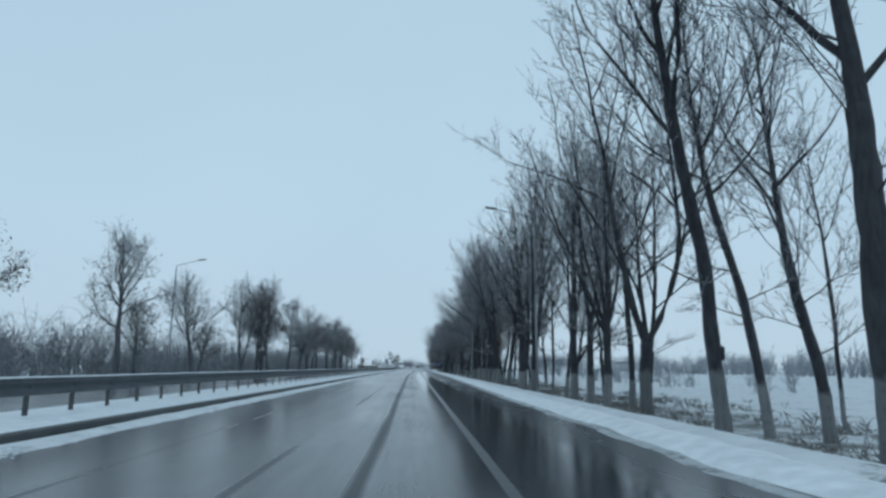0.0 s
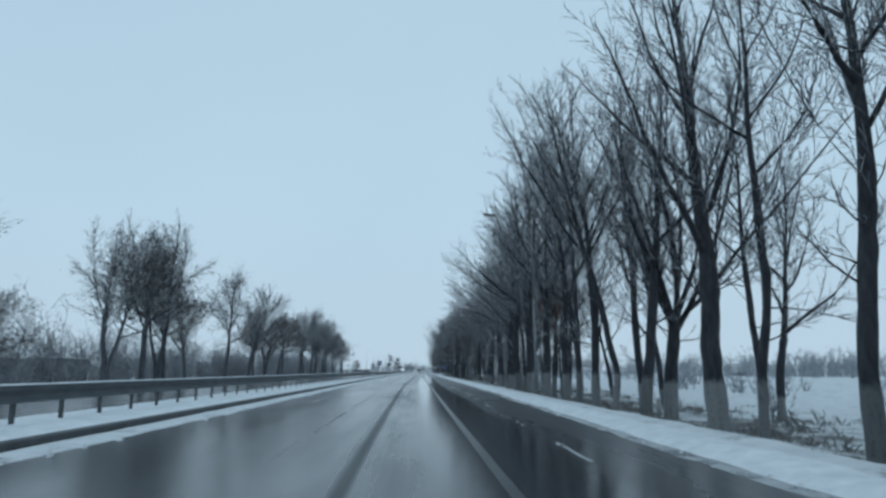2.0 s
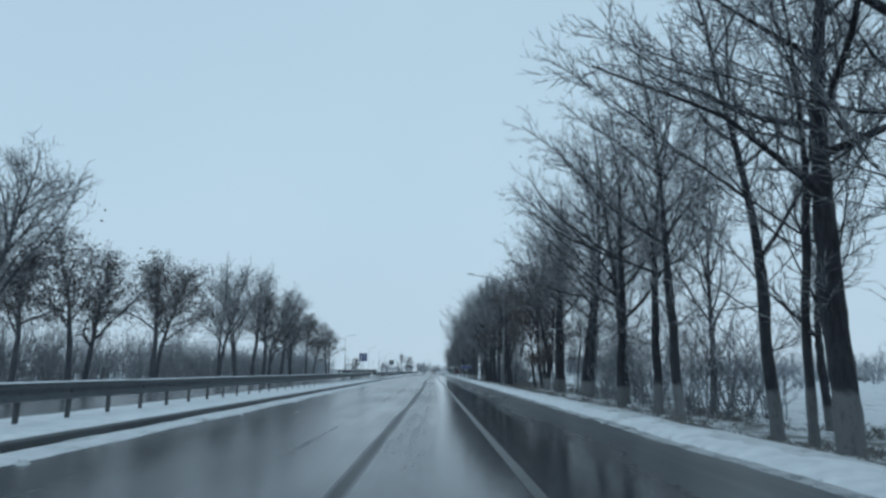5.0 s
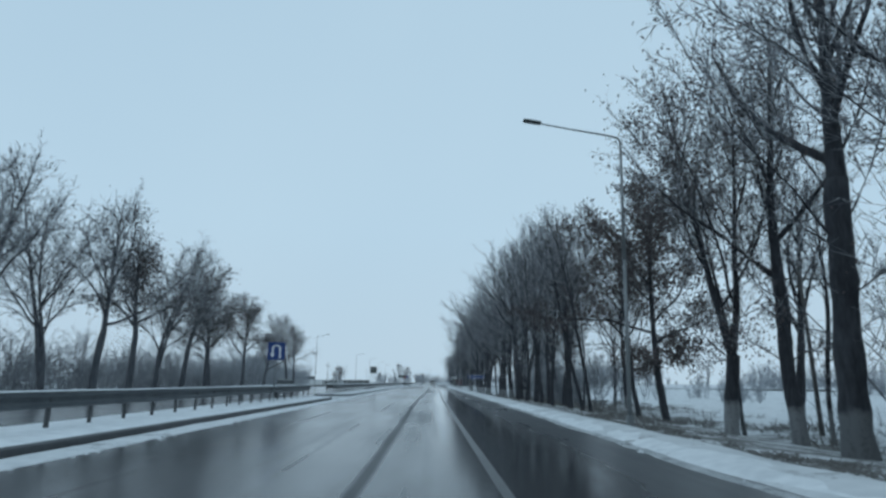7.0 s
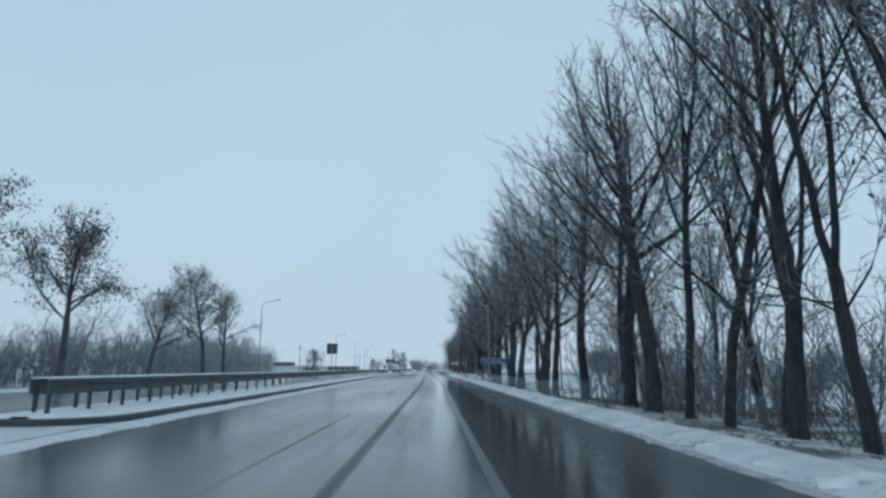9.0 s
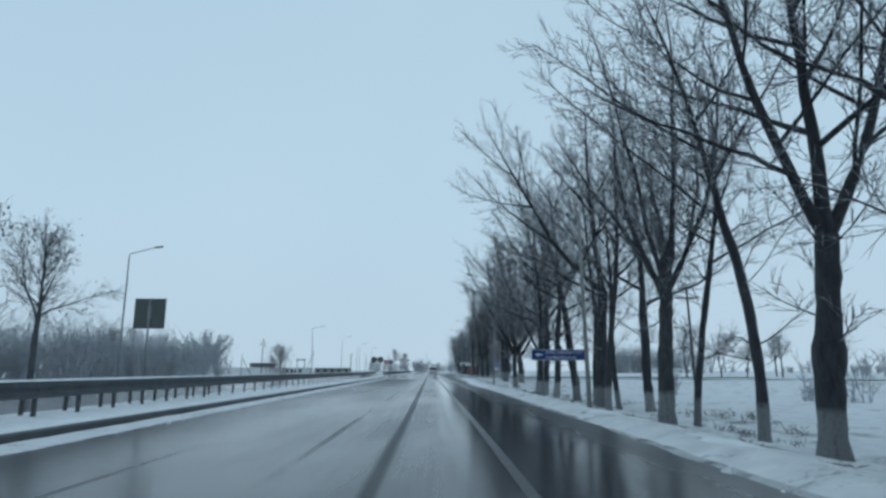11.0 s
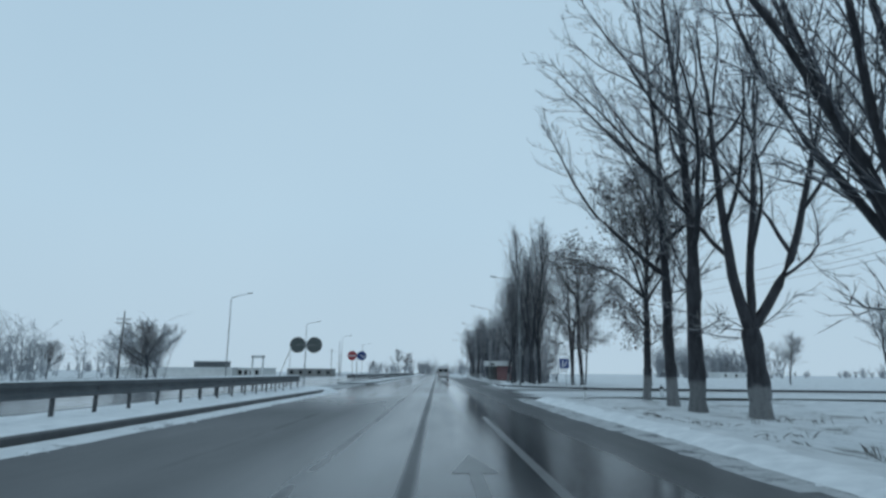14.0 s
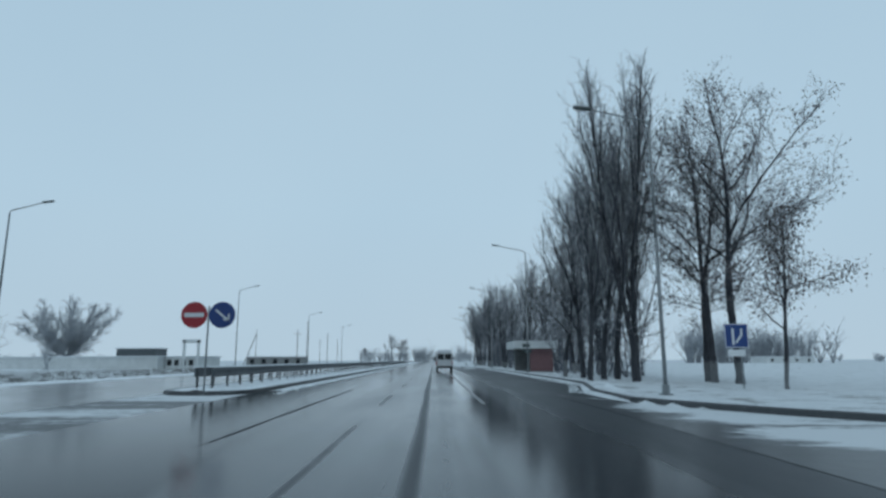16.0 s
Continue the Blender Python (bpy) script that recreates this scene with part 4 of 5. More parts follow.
tall(12.2, 205.4, 0.15, 11, 6, slope=0.05, **slender)
tall(11.2, 206.1, 0.50, 17, 7, slope=0.04, **slender)
tall(9.9, 206.6, 0.30, 15, 7, slope=-0.04, **slender)
tall(11.5, 208.4, 0.40, 17, 7, slope=-0.02, **slender)
tall(10.1, 209.4, 0.40, 17, 6, slope=-0.05, **slender)
tall(11.8, 211.4, 0.42, 18, 6, **slender)
tall(10.0, 212.2, 0.40, 18, 4.4, arms=((-0.20, -0.08), (0.12, 0.04)), limbs=6)
tall(9.9, 215.0, 0.52, 18, 6)
tall(9.4, 217.8, 0.36, 17, 7, **slender)
tall(11.9, 218.8, 0.44, 18, 4, arms=((-0.18, -0.08), (0.22, 0.06)), limbs=6)
tall(10.4, 223.2, 0.38, 17, 7)
tall(9.6, 225.0, 0.72, 19, 7)
tall(10.8, 231.8, 0.74, 20, 7)
tall(12.2, 237.0, 0.55, 20, 7)
tall(11.0, 242.4, 0.70, 20, 7)
tall(12.6, 248.0, 0.50, 20, 7)
tall(11.2, 253.6, 0.66, 20, 6)
tall(11.5, 260.0, 0.84, 21, 6.6, arms=((0.02, -0.04), (0.55, 0.28), (-0.45, -0.22)), limbs=15, knob=3.0, slope=0.03, wander=0.02, label="stout bare roadside tree with a swollen burr above its whitewash")
tall(12.3, 265.2, 0.46, 19, 8.5, limbs=10, slope=0.04, low=6)
tall(10.4, 269.7, 0.76, 21, 6.6, spread=0.50, limbs=9, vase=True, slope=0.03)
tall(13.4, 273.6, 0.38, 19, 8, limbs=10, slope=0.02)
tall(10.3, 278.4, 0.42, 20, 8, limbs=11, slope=0.02)
tall(11.6, 284.3, 0.84, 21, 8.0, arms=((-0.10, -0.02), (-1.15, -0.55)), limbs=14, slope=-0.06, label="stout bare roadside tree with one limb reaching over the road")
tall(15.7, 286.7, 0.74, 20, 7.5, limbs=12, slope=-0.02)
tall(14.0, 288.4, 0.42, 19, 8, limbs=10, slope=0.0)
tall(12.6, 289.6, 0.52, 19, 7.5, limbs=11, slope=-0.03)
tall(13.2, 298.5, 0.74, 20, 8, limbs=12, slope=-0.01, low=5)
tall(11.2, 298.1, 0.60, 19, 7.5, limbs=10, burl=4.4, slope=0.055, low=5)
tall(11.0, 303.0, 0.62, 20, 6.5, limbs=12, slope=-0.11)
tall(12.3, 309.5, 0.74, 20, 7, limbs=12, slope=0.05)
tall(12.2, 313.0, 0.66, 19, 4.4, limbs=10, spread=0.45, vase=True, slope=0.02)
tall(13.6, 315.0, 0.40, 18, 6, limbs=8, low=6)
tall(10.9, 322.4, 0.68, 17.5, 4.4, limbs=14, spread=0.58, lift=0.10, pull=0.0, vase=True, slope=0.0, wander=0.025, dense=1.8)
tall(13.6, 335.6, 0.98, 18, 3.9, arms=((-0.24, -0.04), (0.72, 0.30), (0.10, 0.10)), limbs=11, slope=0.02, dense=1.5, label=V_TREE)
tall(11.4, 336.9, 0.78, 22, 6.6, limbs=12, spread=0.84, slope=0.10, wander=0.02, dense=1.4)
tall(11.4, 339.7, 0.60, 21.5, 6.5, limbs=12, spread=1.02, slope=-0.02, wander=0.02, dense=1.4)
tall(11.8, 344.8, 0.50, 13.5, 4.2, limbs=14, spread=0.72, leaves=10000, leaf_size=0.085, lift=0.02, wander=0.06, slope=0.06, pull=-0.012, limb_wander=0.13, dense=2.5, label="crooked roadside tree with a few withered leaves and whitewashed base")

# the clump past the side road
slim = dict(spread=0.31, lift=0.13, limbs=15, fork=3.2, low=2, pull=0.0, dense=1.9, bark=BARK_PLAIN, label="narrow upright bare poplar in a clump by the kerb")
tall(9.8, 393.4, 0.40, 14, **slim)
tall(11.2, 401.0, 0.45, 15.5, **slim)
tall(11.7, 396.9, 0.45, 18, **slim)
tall(13.0, 398.0, 0.50, 21, **slim)
tall(12.8, 393.3, 0.55, 22.5, **slim)
tall(14.3, 397.6, 0.62, 23, slope=-0.03, **slim)
rag = dict(spread=0.75, limbs=11, leaf_size=0.085, lift=0.03, pull=-0.01, limb_wander=0.14, label="ragged roadside tree with withered leaves, by the kerb")
tall(18.6, 395.5, 0.50, 18.5, 6, leaves=4600, slope=-0.11, **rag)
tall(18.2, 393.6, 0.45, 19.5, 7, leaves=4600, slope=-0.02, **rag)
tall(19.1, 392.1, 0.55, 20, 7, leaves=5600, slope=0.0, **rag)
tall(17.7, 384.4, 0.24, 9.0, 3, leaves=3200, **rag)
tall(10.6, 405.0, 0.4, 11, 4, leaves=900, **rag)

# the row goes on into the distance: a few kinds, planted over and over
far_kinds = [tree_meshes(900 + k, 15 + 1.5 * k, 0.55, 5.0, limbs=12, spread=0.6, dense=1.2, twig_len=1.1, thin=0.02, twig_mat=TWIG) for k in range(4)]
rng = random.Random(5)
for i in range(36):
    y = 409 + 4.4 * i + rng.uniform(-1.5, 1.5)
    if 421 < y < 436 and i % 2:
        continue
    place_tree(far_kinds[i % 4], rng.uniform(11.2, 16.5) if not 420 < y < 437 else rng.uniform(15, 18), y, rng.uniform(0, 360), rng.uniform(0.75, 1.0), "bare roadside tree of a long row, far along the road", "distant row")

# a few trees stand behind the row
for i in range(9):
    y = 62 + 15.5 * i + rng.uniform(-3, 3)
    place_tree(far_kinds[i % 4], rng.uniform(17, 20), y, rng.uniform(0, 360), rng.uniform(0.7, 1.0), "bare tree behind the roadside row", "trees behind the row")

for i in range(8):
    place_tree(far_kinds[i % 4], rng.uniform(13, 19), 213 + 5.6 * i, rng.uniform(0, 360), rng.uniform(0.5, 0.85), "bare tree in the thicket behind the roadside row", "trees behind the row")

# ---- trees beyond the opposite carriageway ----
WIDE = "broad bare tree with dark crooked limbs beyond the far carriageway"
# haze is put into the bark and twig colours of these trees
left_kinds = [tree_meshes(700 + k, (13.5, 12, 15, 11.5, 14, 12.5)[k], 0.5, (4.4, 3.6, 4.2, 4.6, 3.8, 4.2)[k], limbs=(13, 14, 9, 14, 9, 14)[k], limb_wander=0.14, spread=(0.75, 0.85, 0.68, 0.8, 0.72, 0.88)[k], dense=2.4, twig_len=1.1, lift=0.035, wander=0.045, thin=0.017, twig_mat=TWIG_FAR, leaves=(500, 2400, 400, 3600, 500, 3000)[k], leaf_size=0.11, stems=(1, 1, 2, 1, 2, 1)[k], bark=BARK_HAZE) for k in range(6)]


def wide(x, y, kind, size, turn):
    place_tree(left_kinds[kind], x, y, turn, size * (1.0 if abs(x) > 31 else 1.09), WIDE, "trees beyond the far carriageway", -0.4)


for row in ((-28, 37, 3, 0.92, 20), (-28, 58, 0, 1.0, 0), (-30, 66, 1, 0.7, 60), (-28, 77, 4, 0.85, 100), (-31, 88, 1, 0.6, 10), (-29, 102, 2, 0.95, 200), (-27.5, 106, 3, 1.15, 150), (-28, 110.5, 2, 1.05, 30), (-29, 115, 5, 1.0, 250), (-30, 124, 1, 0.9, 80)):
    wide(*row)
for row in ((-28, 133.8, 0, 1.1, 190), (-28, 146, 4, 1.0, 300), (-29, 152, 3, 0.8, 40), (-28, 157, 5, 0.95, 140), (-29, 161, 1, 0.9, 260), (-28, 171, 3, 1.0, 310), (-30, 176, 5, 1.0, 15), (-28, 190, 2, 0.95, 75), (-29, 200, 4, 1.0, 165), (-28, 205, 0, 1.2, 220)):
    wide(*row)
for row in ((-28, 211, 3, 1.15, 10), (-29, 219, 2, 1.0, 120), (-28, 223, 5, 1.15, 45), (-28, 230.6, 3, 1.1, 290), (-29, 235, 5, 0.85, 180), (-28, 245.2, 3, 1.05, 95), (-30, 264.5, 1, 0.85, 0), (-29, 278.5, 5, 1.10, 210), (-30, 289, 0, 0.92, 330)):
    wide(*row)
for row in ((-32.8, 378.5, 1, 0.62, 200), (-30, 890, 5, 1.45, 0), (-37, 895, 0, 1.75, 0), (-60, 890, 3, 1.0, 0), (-62, 372, 0, 0.8, 60), (-66, 392, 2, 0.7, 90), (-58, 352, 5, 0.75, 10), (-70, 420, 1, 0.6, 40)):
    wide(*row)

for x, y, kind, size in ((68, 386, 2, 0.7), (73, 384, 4, 0.62), (79, 380, 0, 0.75), (64, 396, 2, 0.9), (58, 411, 4, 0.6), (90, 402, 0, 0.8)):
    place_tree(left_kinds[kind], x, y, 40 * kind + x, size, "slender bare tree standing in the snowy field", "field trees")


# ---- distant woods, dry grass ----
def far_wood(name, spots, height, label, mat, thick=0.03, shoots=9):
    """Many small bare trees with domed crowns of fine twigs, in one mesh."""
    rng = random.Random(len(spots))
    t = Tubes()
    up = Vector((0, 0, 1))
    for x, y, s in spots:
        h = height * s * rng.uniform(0.8, 1.15)
        base = Vector((x, y, ground_z(x, y) - 0.15))
        for k in range(4):
            way = around(up, rng.uniform(0.05, 0.5), k * 1.6 + rng.uniform(0, 0.8))
            tp, _ = curve(rng, base + Vector((rng.uniform(-0.6, 0.6), rng.uniform(-0.6, 0.6), 0)), way, h * rng.uniform(0.75, 1.0), 4, 0.09, 0.05)
            t.tube(tp[:4], [thick * 2.2, thick * 1.8, thick * 1.4, thick], 3)
            t.spike(tp[3], tp[4], thick)
            for _ in range(shoots):
                i = rng.choice((0, 1, 1, 2, 2, 3))
                p = tp[i].lerp(tp[i + 1], rng.random())
                e = around(up, rng.uniform(0.4, 1.35), rng.uniform(0, 6.28))
                q = p + (e + up * 0.2) * (h * rng.uniform(0.18, 0.4))
                t.spike(p, q, thick)
                for _ in range(3):
                    c = p.lerp(q, rng.uniform(0.2, 0.95))
                    t.spike(c, c + around(e, rng.uniform(0.4, 1.0), rng.uniform(0, 6.28)) * (h * rng.uniform(0.08, 0.2)), thick * 0.75)
    tagged(obj(name, t.v, t.f, mat), label, "woodland", kind="stuff")


rng = random.Random(11)
# twig tones here carry painted haze as well as snow
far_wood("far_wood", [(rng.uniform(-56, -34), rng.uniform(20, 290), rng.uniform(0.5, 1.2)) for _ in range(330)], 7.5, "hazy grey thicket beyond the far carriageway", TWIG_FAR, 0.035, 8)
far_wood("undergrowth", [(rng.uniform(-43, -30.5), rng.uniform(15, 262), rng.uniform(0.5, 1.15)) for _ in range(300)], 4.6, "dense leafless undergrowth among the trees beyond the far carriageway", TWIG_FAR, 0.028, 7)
# the palest woods below have haze mixed into their colour
far_wood("far_wood", [(rng.uniform(-56, -38), rng.uniform(290, 350), rng.uniform(0.7, 1.15)) for _ in range(110)], 7.6, "hazy grey grove beyond the far carriageway", HAZE_GREY)
far_wood("far_wood", [(rng.uniform(-150, -70), rng.uniform(120, 480), rng.uniform(0.7, 1.2)) for _ in range(80)], 9.0, "hazy grey wood far across the field", HAZE_GREY, 0.05)
far_wood("far_wood", [(rng.uniform(110, 165), rng.uniform(60, 430), rng.uniform(0.45, 1.2)) for _ in range(270)], 9.0, "hazy grey wood far across the snowy field", HAZE_GREY, 0.085, 6)
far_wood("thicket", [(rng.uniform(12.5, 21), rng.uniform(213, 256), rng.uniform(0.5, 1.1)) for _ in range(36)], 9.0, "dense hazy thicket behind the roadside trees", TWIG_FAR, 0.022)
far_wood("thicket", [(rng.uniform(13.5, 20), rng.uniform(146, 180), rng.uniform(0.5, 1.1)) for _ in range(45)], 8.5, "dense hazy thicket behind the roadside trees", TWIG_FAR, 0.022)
far_wood("thicket", [(rng.uniform(13, 21), rng.uniform(404, 530), rng.uniform(0.6, 1.1)) for _ in range(75)], 12.0, "dense bare thicket behind the distant roadside row", TWIG, 0.032)
far_wood("far_wood", [(rng.uniform(-66, -43), rng.uniform(345, 380), rng.uniform(0.7, 1.15)) for _ in range(110)], 7.6, "hazy grey grove beyond the far carriageway", HAZE_GREY, 0.035, 8)
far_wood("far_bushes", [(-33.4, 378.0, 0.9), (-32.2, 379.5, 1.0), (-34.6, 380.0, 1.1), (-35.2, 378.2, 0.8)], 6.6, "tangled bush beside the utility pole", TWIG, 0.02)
# trunk and twigs both coloured pale grey to imitate haze
place_tree(tree_meshes(760, 21, 0.9, 2.2, limbs=22, spread=0.85, vase=True, dense=1.5, lift=0.06, twig_len=2.2, thin=0.05, limb_wander=0.11, twig_mat=HAZE_GREY, bark=HAZE_GREY), -103, 528, 0, 1, "broad bare tree standing alone, paled by painted haze")
far_wood("far_wood", [(rng.uniform(260, 420), rng.uniform(280, 900), rng.uniform(0.5, 1.1)) for _ in range(110)], 8.0, "faint belt of trees along the horizon", HAZE_GREY, 0.13)
far_wood("far_wood", [(rng.uniform(-420, -230), rng.uniform(520, 900), rng.uniform(0.5, 1.1)) for _ in range(60)], 8.0, "faint belt of trees along the horizon", HAZE_GREY, 0.13)
far_wood("far_wood", [(rng.uniform(112, 172), rng.uniform(612, 640), rng.uniform(0.75, 1.1)) for _ in range(60)], 16.0, "dense hazy grove of upright trees at the field's edge", HAZE_GREY, 0.13, 7)
far_wood("far_wood", [(rng.uniform(-60, 90), rng.uniform(830, 980), rng.uniform(0.6, 1.1)) for _ in range(90)], 12.0, "pale wood at the end of the road in the haze", HAZE_GREY, 0.12)


def dry_grass():
    """Dead grass and weeds on the bank and along the edge of the field."""
    rng = random.Random(21)
    v, f = [], []
    for _ in range(11500):
        y = rng.uniform(5, 335) if rng.random() < 0.3 else rng.uniform(5, 245)
        x = rng.choice((rng.gauss(7.6, 0.9), rng.uniform(8.5, 20), rng.gauss(12, 2.2), rng.gauss(19, 2.5)))
        if noise.noise((x * 0.2, y * 0.12, 8)) < rng.uniform(-0.25, 0.35) or x < 6.2:
            continue
        if rng.random() < 0.2:
            x, y = rng.uniform(-52, -26), rng.uniform(300, 480)
        z = ground_z(x, y)
        tall_one = 0.12 + 0.42 * rng.random() * smooth(9.0, 12.5, abs(x))
        for _ in range(8):
            bx, by = x + rng.gauss(0, 0.16), y + rng.gauss(0, 0.16)
            dx, dy, h = rng.gauss(0, 0.16), rng.gauss(0, 0.16), tall_one * rng.uniform(0.5, 1.2)
            b = len(v)
            v += [(bx - 0.008, by, z - 0.03), (bx + 0.008, by + 0.004, z - 0.03), (bx + dx * 0.4 + 0.006, by + dy * 0.4, z + h * 0.6), (bx + dx, by + dy, z + h)]
            f += [(b, b + 1, b + 2), (b, b + 2, b + 3)]
    tagged(obj("dry_grass", v, f, DRY_GRASS), "dead straw-grey grass and weeds poking through snow", "grass", kind="stuff")


dry_grass()


def shrub(x, y, high, wide_, seed, label):
    rng = random.Random(seed)
    t = Tubes()
    for _ in range(15):
        d = around(Vector((0, 0, 1)), rng.uniform(0, 0.75) * wide_, rng.uniform(0, 6.28))
        p, _ = curve(rng, Vector((rng.gauss(0, 0.15), rng.gauss(0, 0.15), -0.1)), d, high * rng.uniform(0.6, 1.1), 4, 0.13, 0.06)
        t.tube(p, [0.022, 0.018, 0.014, 0.010, 0.004], 3)
        grow_twigs(rng, t, p[1:], high * 0.3, 9, 0.7, 0.06, 2)
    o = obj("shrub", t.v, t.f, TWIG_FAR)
    o.matrix_world = pose(x, y, ground_z(x, y))
    tagged(o, label, "shrub", "shrubs")


thick = random.Random(91)
for k in range(17):
    y = thick.uniform(213, 246)
    shrub(thick.uniform(11.2, 17.5), y, thick.uniform(2.2, 4.6), thick.uniform(0.8, 1.2), 400 + k, "tangled leafless undergrowth between the roadside trees")
for k, (x, y, h, w) in enumerate(((19, 79, 2.2, 1.0), (16, 124, 1.6, 1.2), (17.5, 118, 1.3, 1.3), (15.5, 131, 1.3, 1.3), (19, 163, 2.0, 1.2), (18, 178, 1.5, 1.2), (23, 262, 3.6, 1.1), (26, 268, 3.8, 1.2), (30, 318, 3.4, 0.9))):
    shrub(x, y, h, w, 40 + k, "leafless shrub on the snowy verge")


# branch shapes added in place of dark soil and clods on the verge
def fallen_branch(x, y, long, turn, seed):
    rng = random.Random(seed)
    t = Tubes()
    p, _ = curve(rng, Vector((-long / 2, 0, 0.06)), Vector((1, 0, 0)), long, 6, 0.12, 0.0)
    p = [Vector((q.x, q.y, max(0.03, min(q.z, 0.14)))) for q in p]
    t.tube(p, [0.055, 0.05, 0.045, 0.038, 0.03, 0.022, 0.012], 6, 0.2)
    for k in range(5):
        q = p[k + 1]
        t.spike(q, q + Vector((rng.uniform(0.2, 0.5), rng.uniform(-0.5, 0.5), rng.uniform(-0.02, 0.16))), 0.018)
    o = obj("fallen_branch", t.v, t.f, BARK_PLAIN)
    o.matrix_world = pose(x, y, ground_z(x, y), 0, 0, turn)
    tagged(o, "dark branch shape standing for a line of bare soil on the verge", "branch", "fallen branches")


for k, (x, y, long, turn) in enumerate(((5.75, 280.2, 2.2, 95), (5.9, 278.4, 1.6, 80), (5.7, 276.4, 1.8, 95), (6.1, 82.6, 1.2, 10), (6.0, 21.0, 0.9, 40))):
    fallen_branch(x, y, long, turn, 60 + k)

rng = random.Random(77)
clumps = [(rng.uniform(36, 62), y + rng.uniform(-4, 4)) for y in (62, 70, 92, 100, 118, 124, 131, 146, 152, 170, 188, 200, 214, 236, 250, 262, 270, 281, 300)]
# bushes in the same haze-pale grey as the far woods
far_wood("far_bushes", [(x + rng.uniform(-3, 3), y + rng.uniform(-3, 3), rng.uniform(0.5, 1.1)) for x, y in clumps for _ in range(5)], 4.0, "grey leafless bushes standing in the snowy field", HAZE_GREY)


# ---- street lamps, poles, wires ----
def street_lamp(x, y, side, z0, high=11.6, arm=2.7, lean=0.0):
    """A steel lamp on a bent arm; side -1: the arm reaches to the left."""
    g = thing("street_lamp", pose(x, y, z0, 0, lean, 0), "tall grey steel street lamp with bent arm", "street lamp", "street lamps")
    bm = bmesh.new()
    rod(bm, (0, 0, -0.3), (0, 0, high * 0.55), 0.085, 0.07)
    rod(bm, (0, 0, high * 0.55), (0, 0, high - 0.35), 0.07, 0.052)
    part("pole", bm, POLE_GREY, g, smooth=True)
    t = Tubes()
    t.tube([Vector(p) for p in ((0, 0, high - 0.5), (0, 0, high - 0.2), (0.12 * side, 0, high - 0.03), (0.5 * side, 0, high + 0.06), (arm * 0.6 * side, 0, high + 0.28), (arm * side, 0, high + 0.5))], [0.05, 0.05, 0.045, 0.04, 0.035, 0.03], 8)
    obj("arm", t.v, t.f, POLE_GREY, g, smooth=True)
    bm = bmesh.new()
    box(bm, (arm + 0.28) * side, 0, high + 0.56, 0.75, 0.26, 0.11, 0.04, Euler((0, -0.13 * side, 0)))
    part("lamp_head", bm, SIGN_BACK, g)
    bm = bmesh.new()
    box(bm, 0, 0, 0.02, 0.42, 0.42, 0.05, 0.01)
    box(bm, 0, 0, 0.22, 0.24, 0.24, 0.36, 0.03)
    part("base_plate", bm, POLE_GREY, g)
    return g


for x, y, lean, arm in ((6.9, 39.6, 0, 2.6), (6.9, 85.0, 0, 2.6), (7.0, 177.3, 1.2, 3.4), (6.8, 309.6, 1.5, 2.6), (8.8, 377.4, 0, 2.6), (8.4, 411.0, 0, 2.6), (8.2, 445.0, 0, 2.6), (8.0, 480.0, 0, 2.6), (8.0, 515.0, 0, 2.6)):
    street_lamp(x, y, -1, ground_z(x, y) + 0.02, 11.6, arm, lean)
for x, y in ((-25.0, 62.0), (-26.4, 294.6), (-28.9, 392.6), (-28.4, 440.0), (-28.4, 490.0), (-28.4, 540.0)):
    street_lamp(x, y, 1, -0.3, 11.6, 2.2)


def utility_pole(x, y, high, lean, z0, arms=1, mat=None):
    g = thing("utility_pole", pose(x, y, z0, 0, lean, 0), "weathered utility pole with insulators on a crossarm", "utility pole", "utility poles")
    bm = bmesh.new()
    rod(bm, (0, 0, -0.4), (0, 0, high), 0.11, 0.075)
    part("pole", bm, mat or WOOD, g, smooth=True)
    for k in range(arms):
        bm = bmesh.new()
        box(bm, 0, 0, high - 0.9 - 0.5 * k, 1.7, 0.09, 0.09, 0.015)
        part("crossarm", bm, WOOD, g)
        for u in (-0.75, -0.35, 0.35, 0.75):
            bm = bmesh.new()
            rod(bm, (u, 0, high - 0.86 - 0.5 * k), (u, 0, high - 0.62 - 0.5 * k), 0.03, 0.05, 8)
            part("insulator", bm, SIGN_WHITE, g)
    bm = bmesh.new()
    rod(bm, (0, 0, high), (0, 0, high + 0.25), 0.05, 0.03, 8)
    part("insulator", bm, SIGN_WHITE, g)
    return g


utility_pole(6.9, 269.4, 9.0, -1.0, -0.3, 0, CONCRETE)
utility_pole(23.1, 376.6, 10.4, 0.0, -0.5)
utility_pole(18.9, 286.2, 8.6, -1.0, -1.1)
utility_pole(17.6, 182.6, 8.0, -1.5, -0.7)
utility_pole(-38.0, 382.0, 8.6, 0.5, -0.4, 2)
for x, y, high in ((-33.0, 500, 8.8), (-46.0, 600, 9.9)):
    utility_pole(x, y, high, 0, -0.4)
for x, y, high in ((-30.7, 500, 11.0), (-29.3, 520, 9.0), (-32.8, 560, 8.6)):
    utility_pole(x, y, high, 0, -0.4, 0, CONCRETE)
g = utility_pole(-55.2, 424.0, 6.2, 0, -0.4, 0)
bm = bmesh.new()
rod(bm, (3.4, 0, -0.3), (0.05, 0, 5.2), 0.11, 0.09)
part("strut", bm, WOOD, g, "leaning wooden strut")
g = utility_pole(-60.0, 560.0, 12.0, 0, -0.4, 0)
bm = bmesh.new()
rod(bm, (-4.0, 0, -0.3), (-0.05, 0, 10.5), 0.14, 0.11)
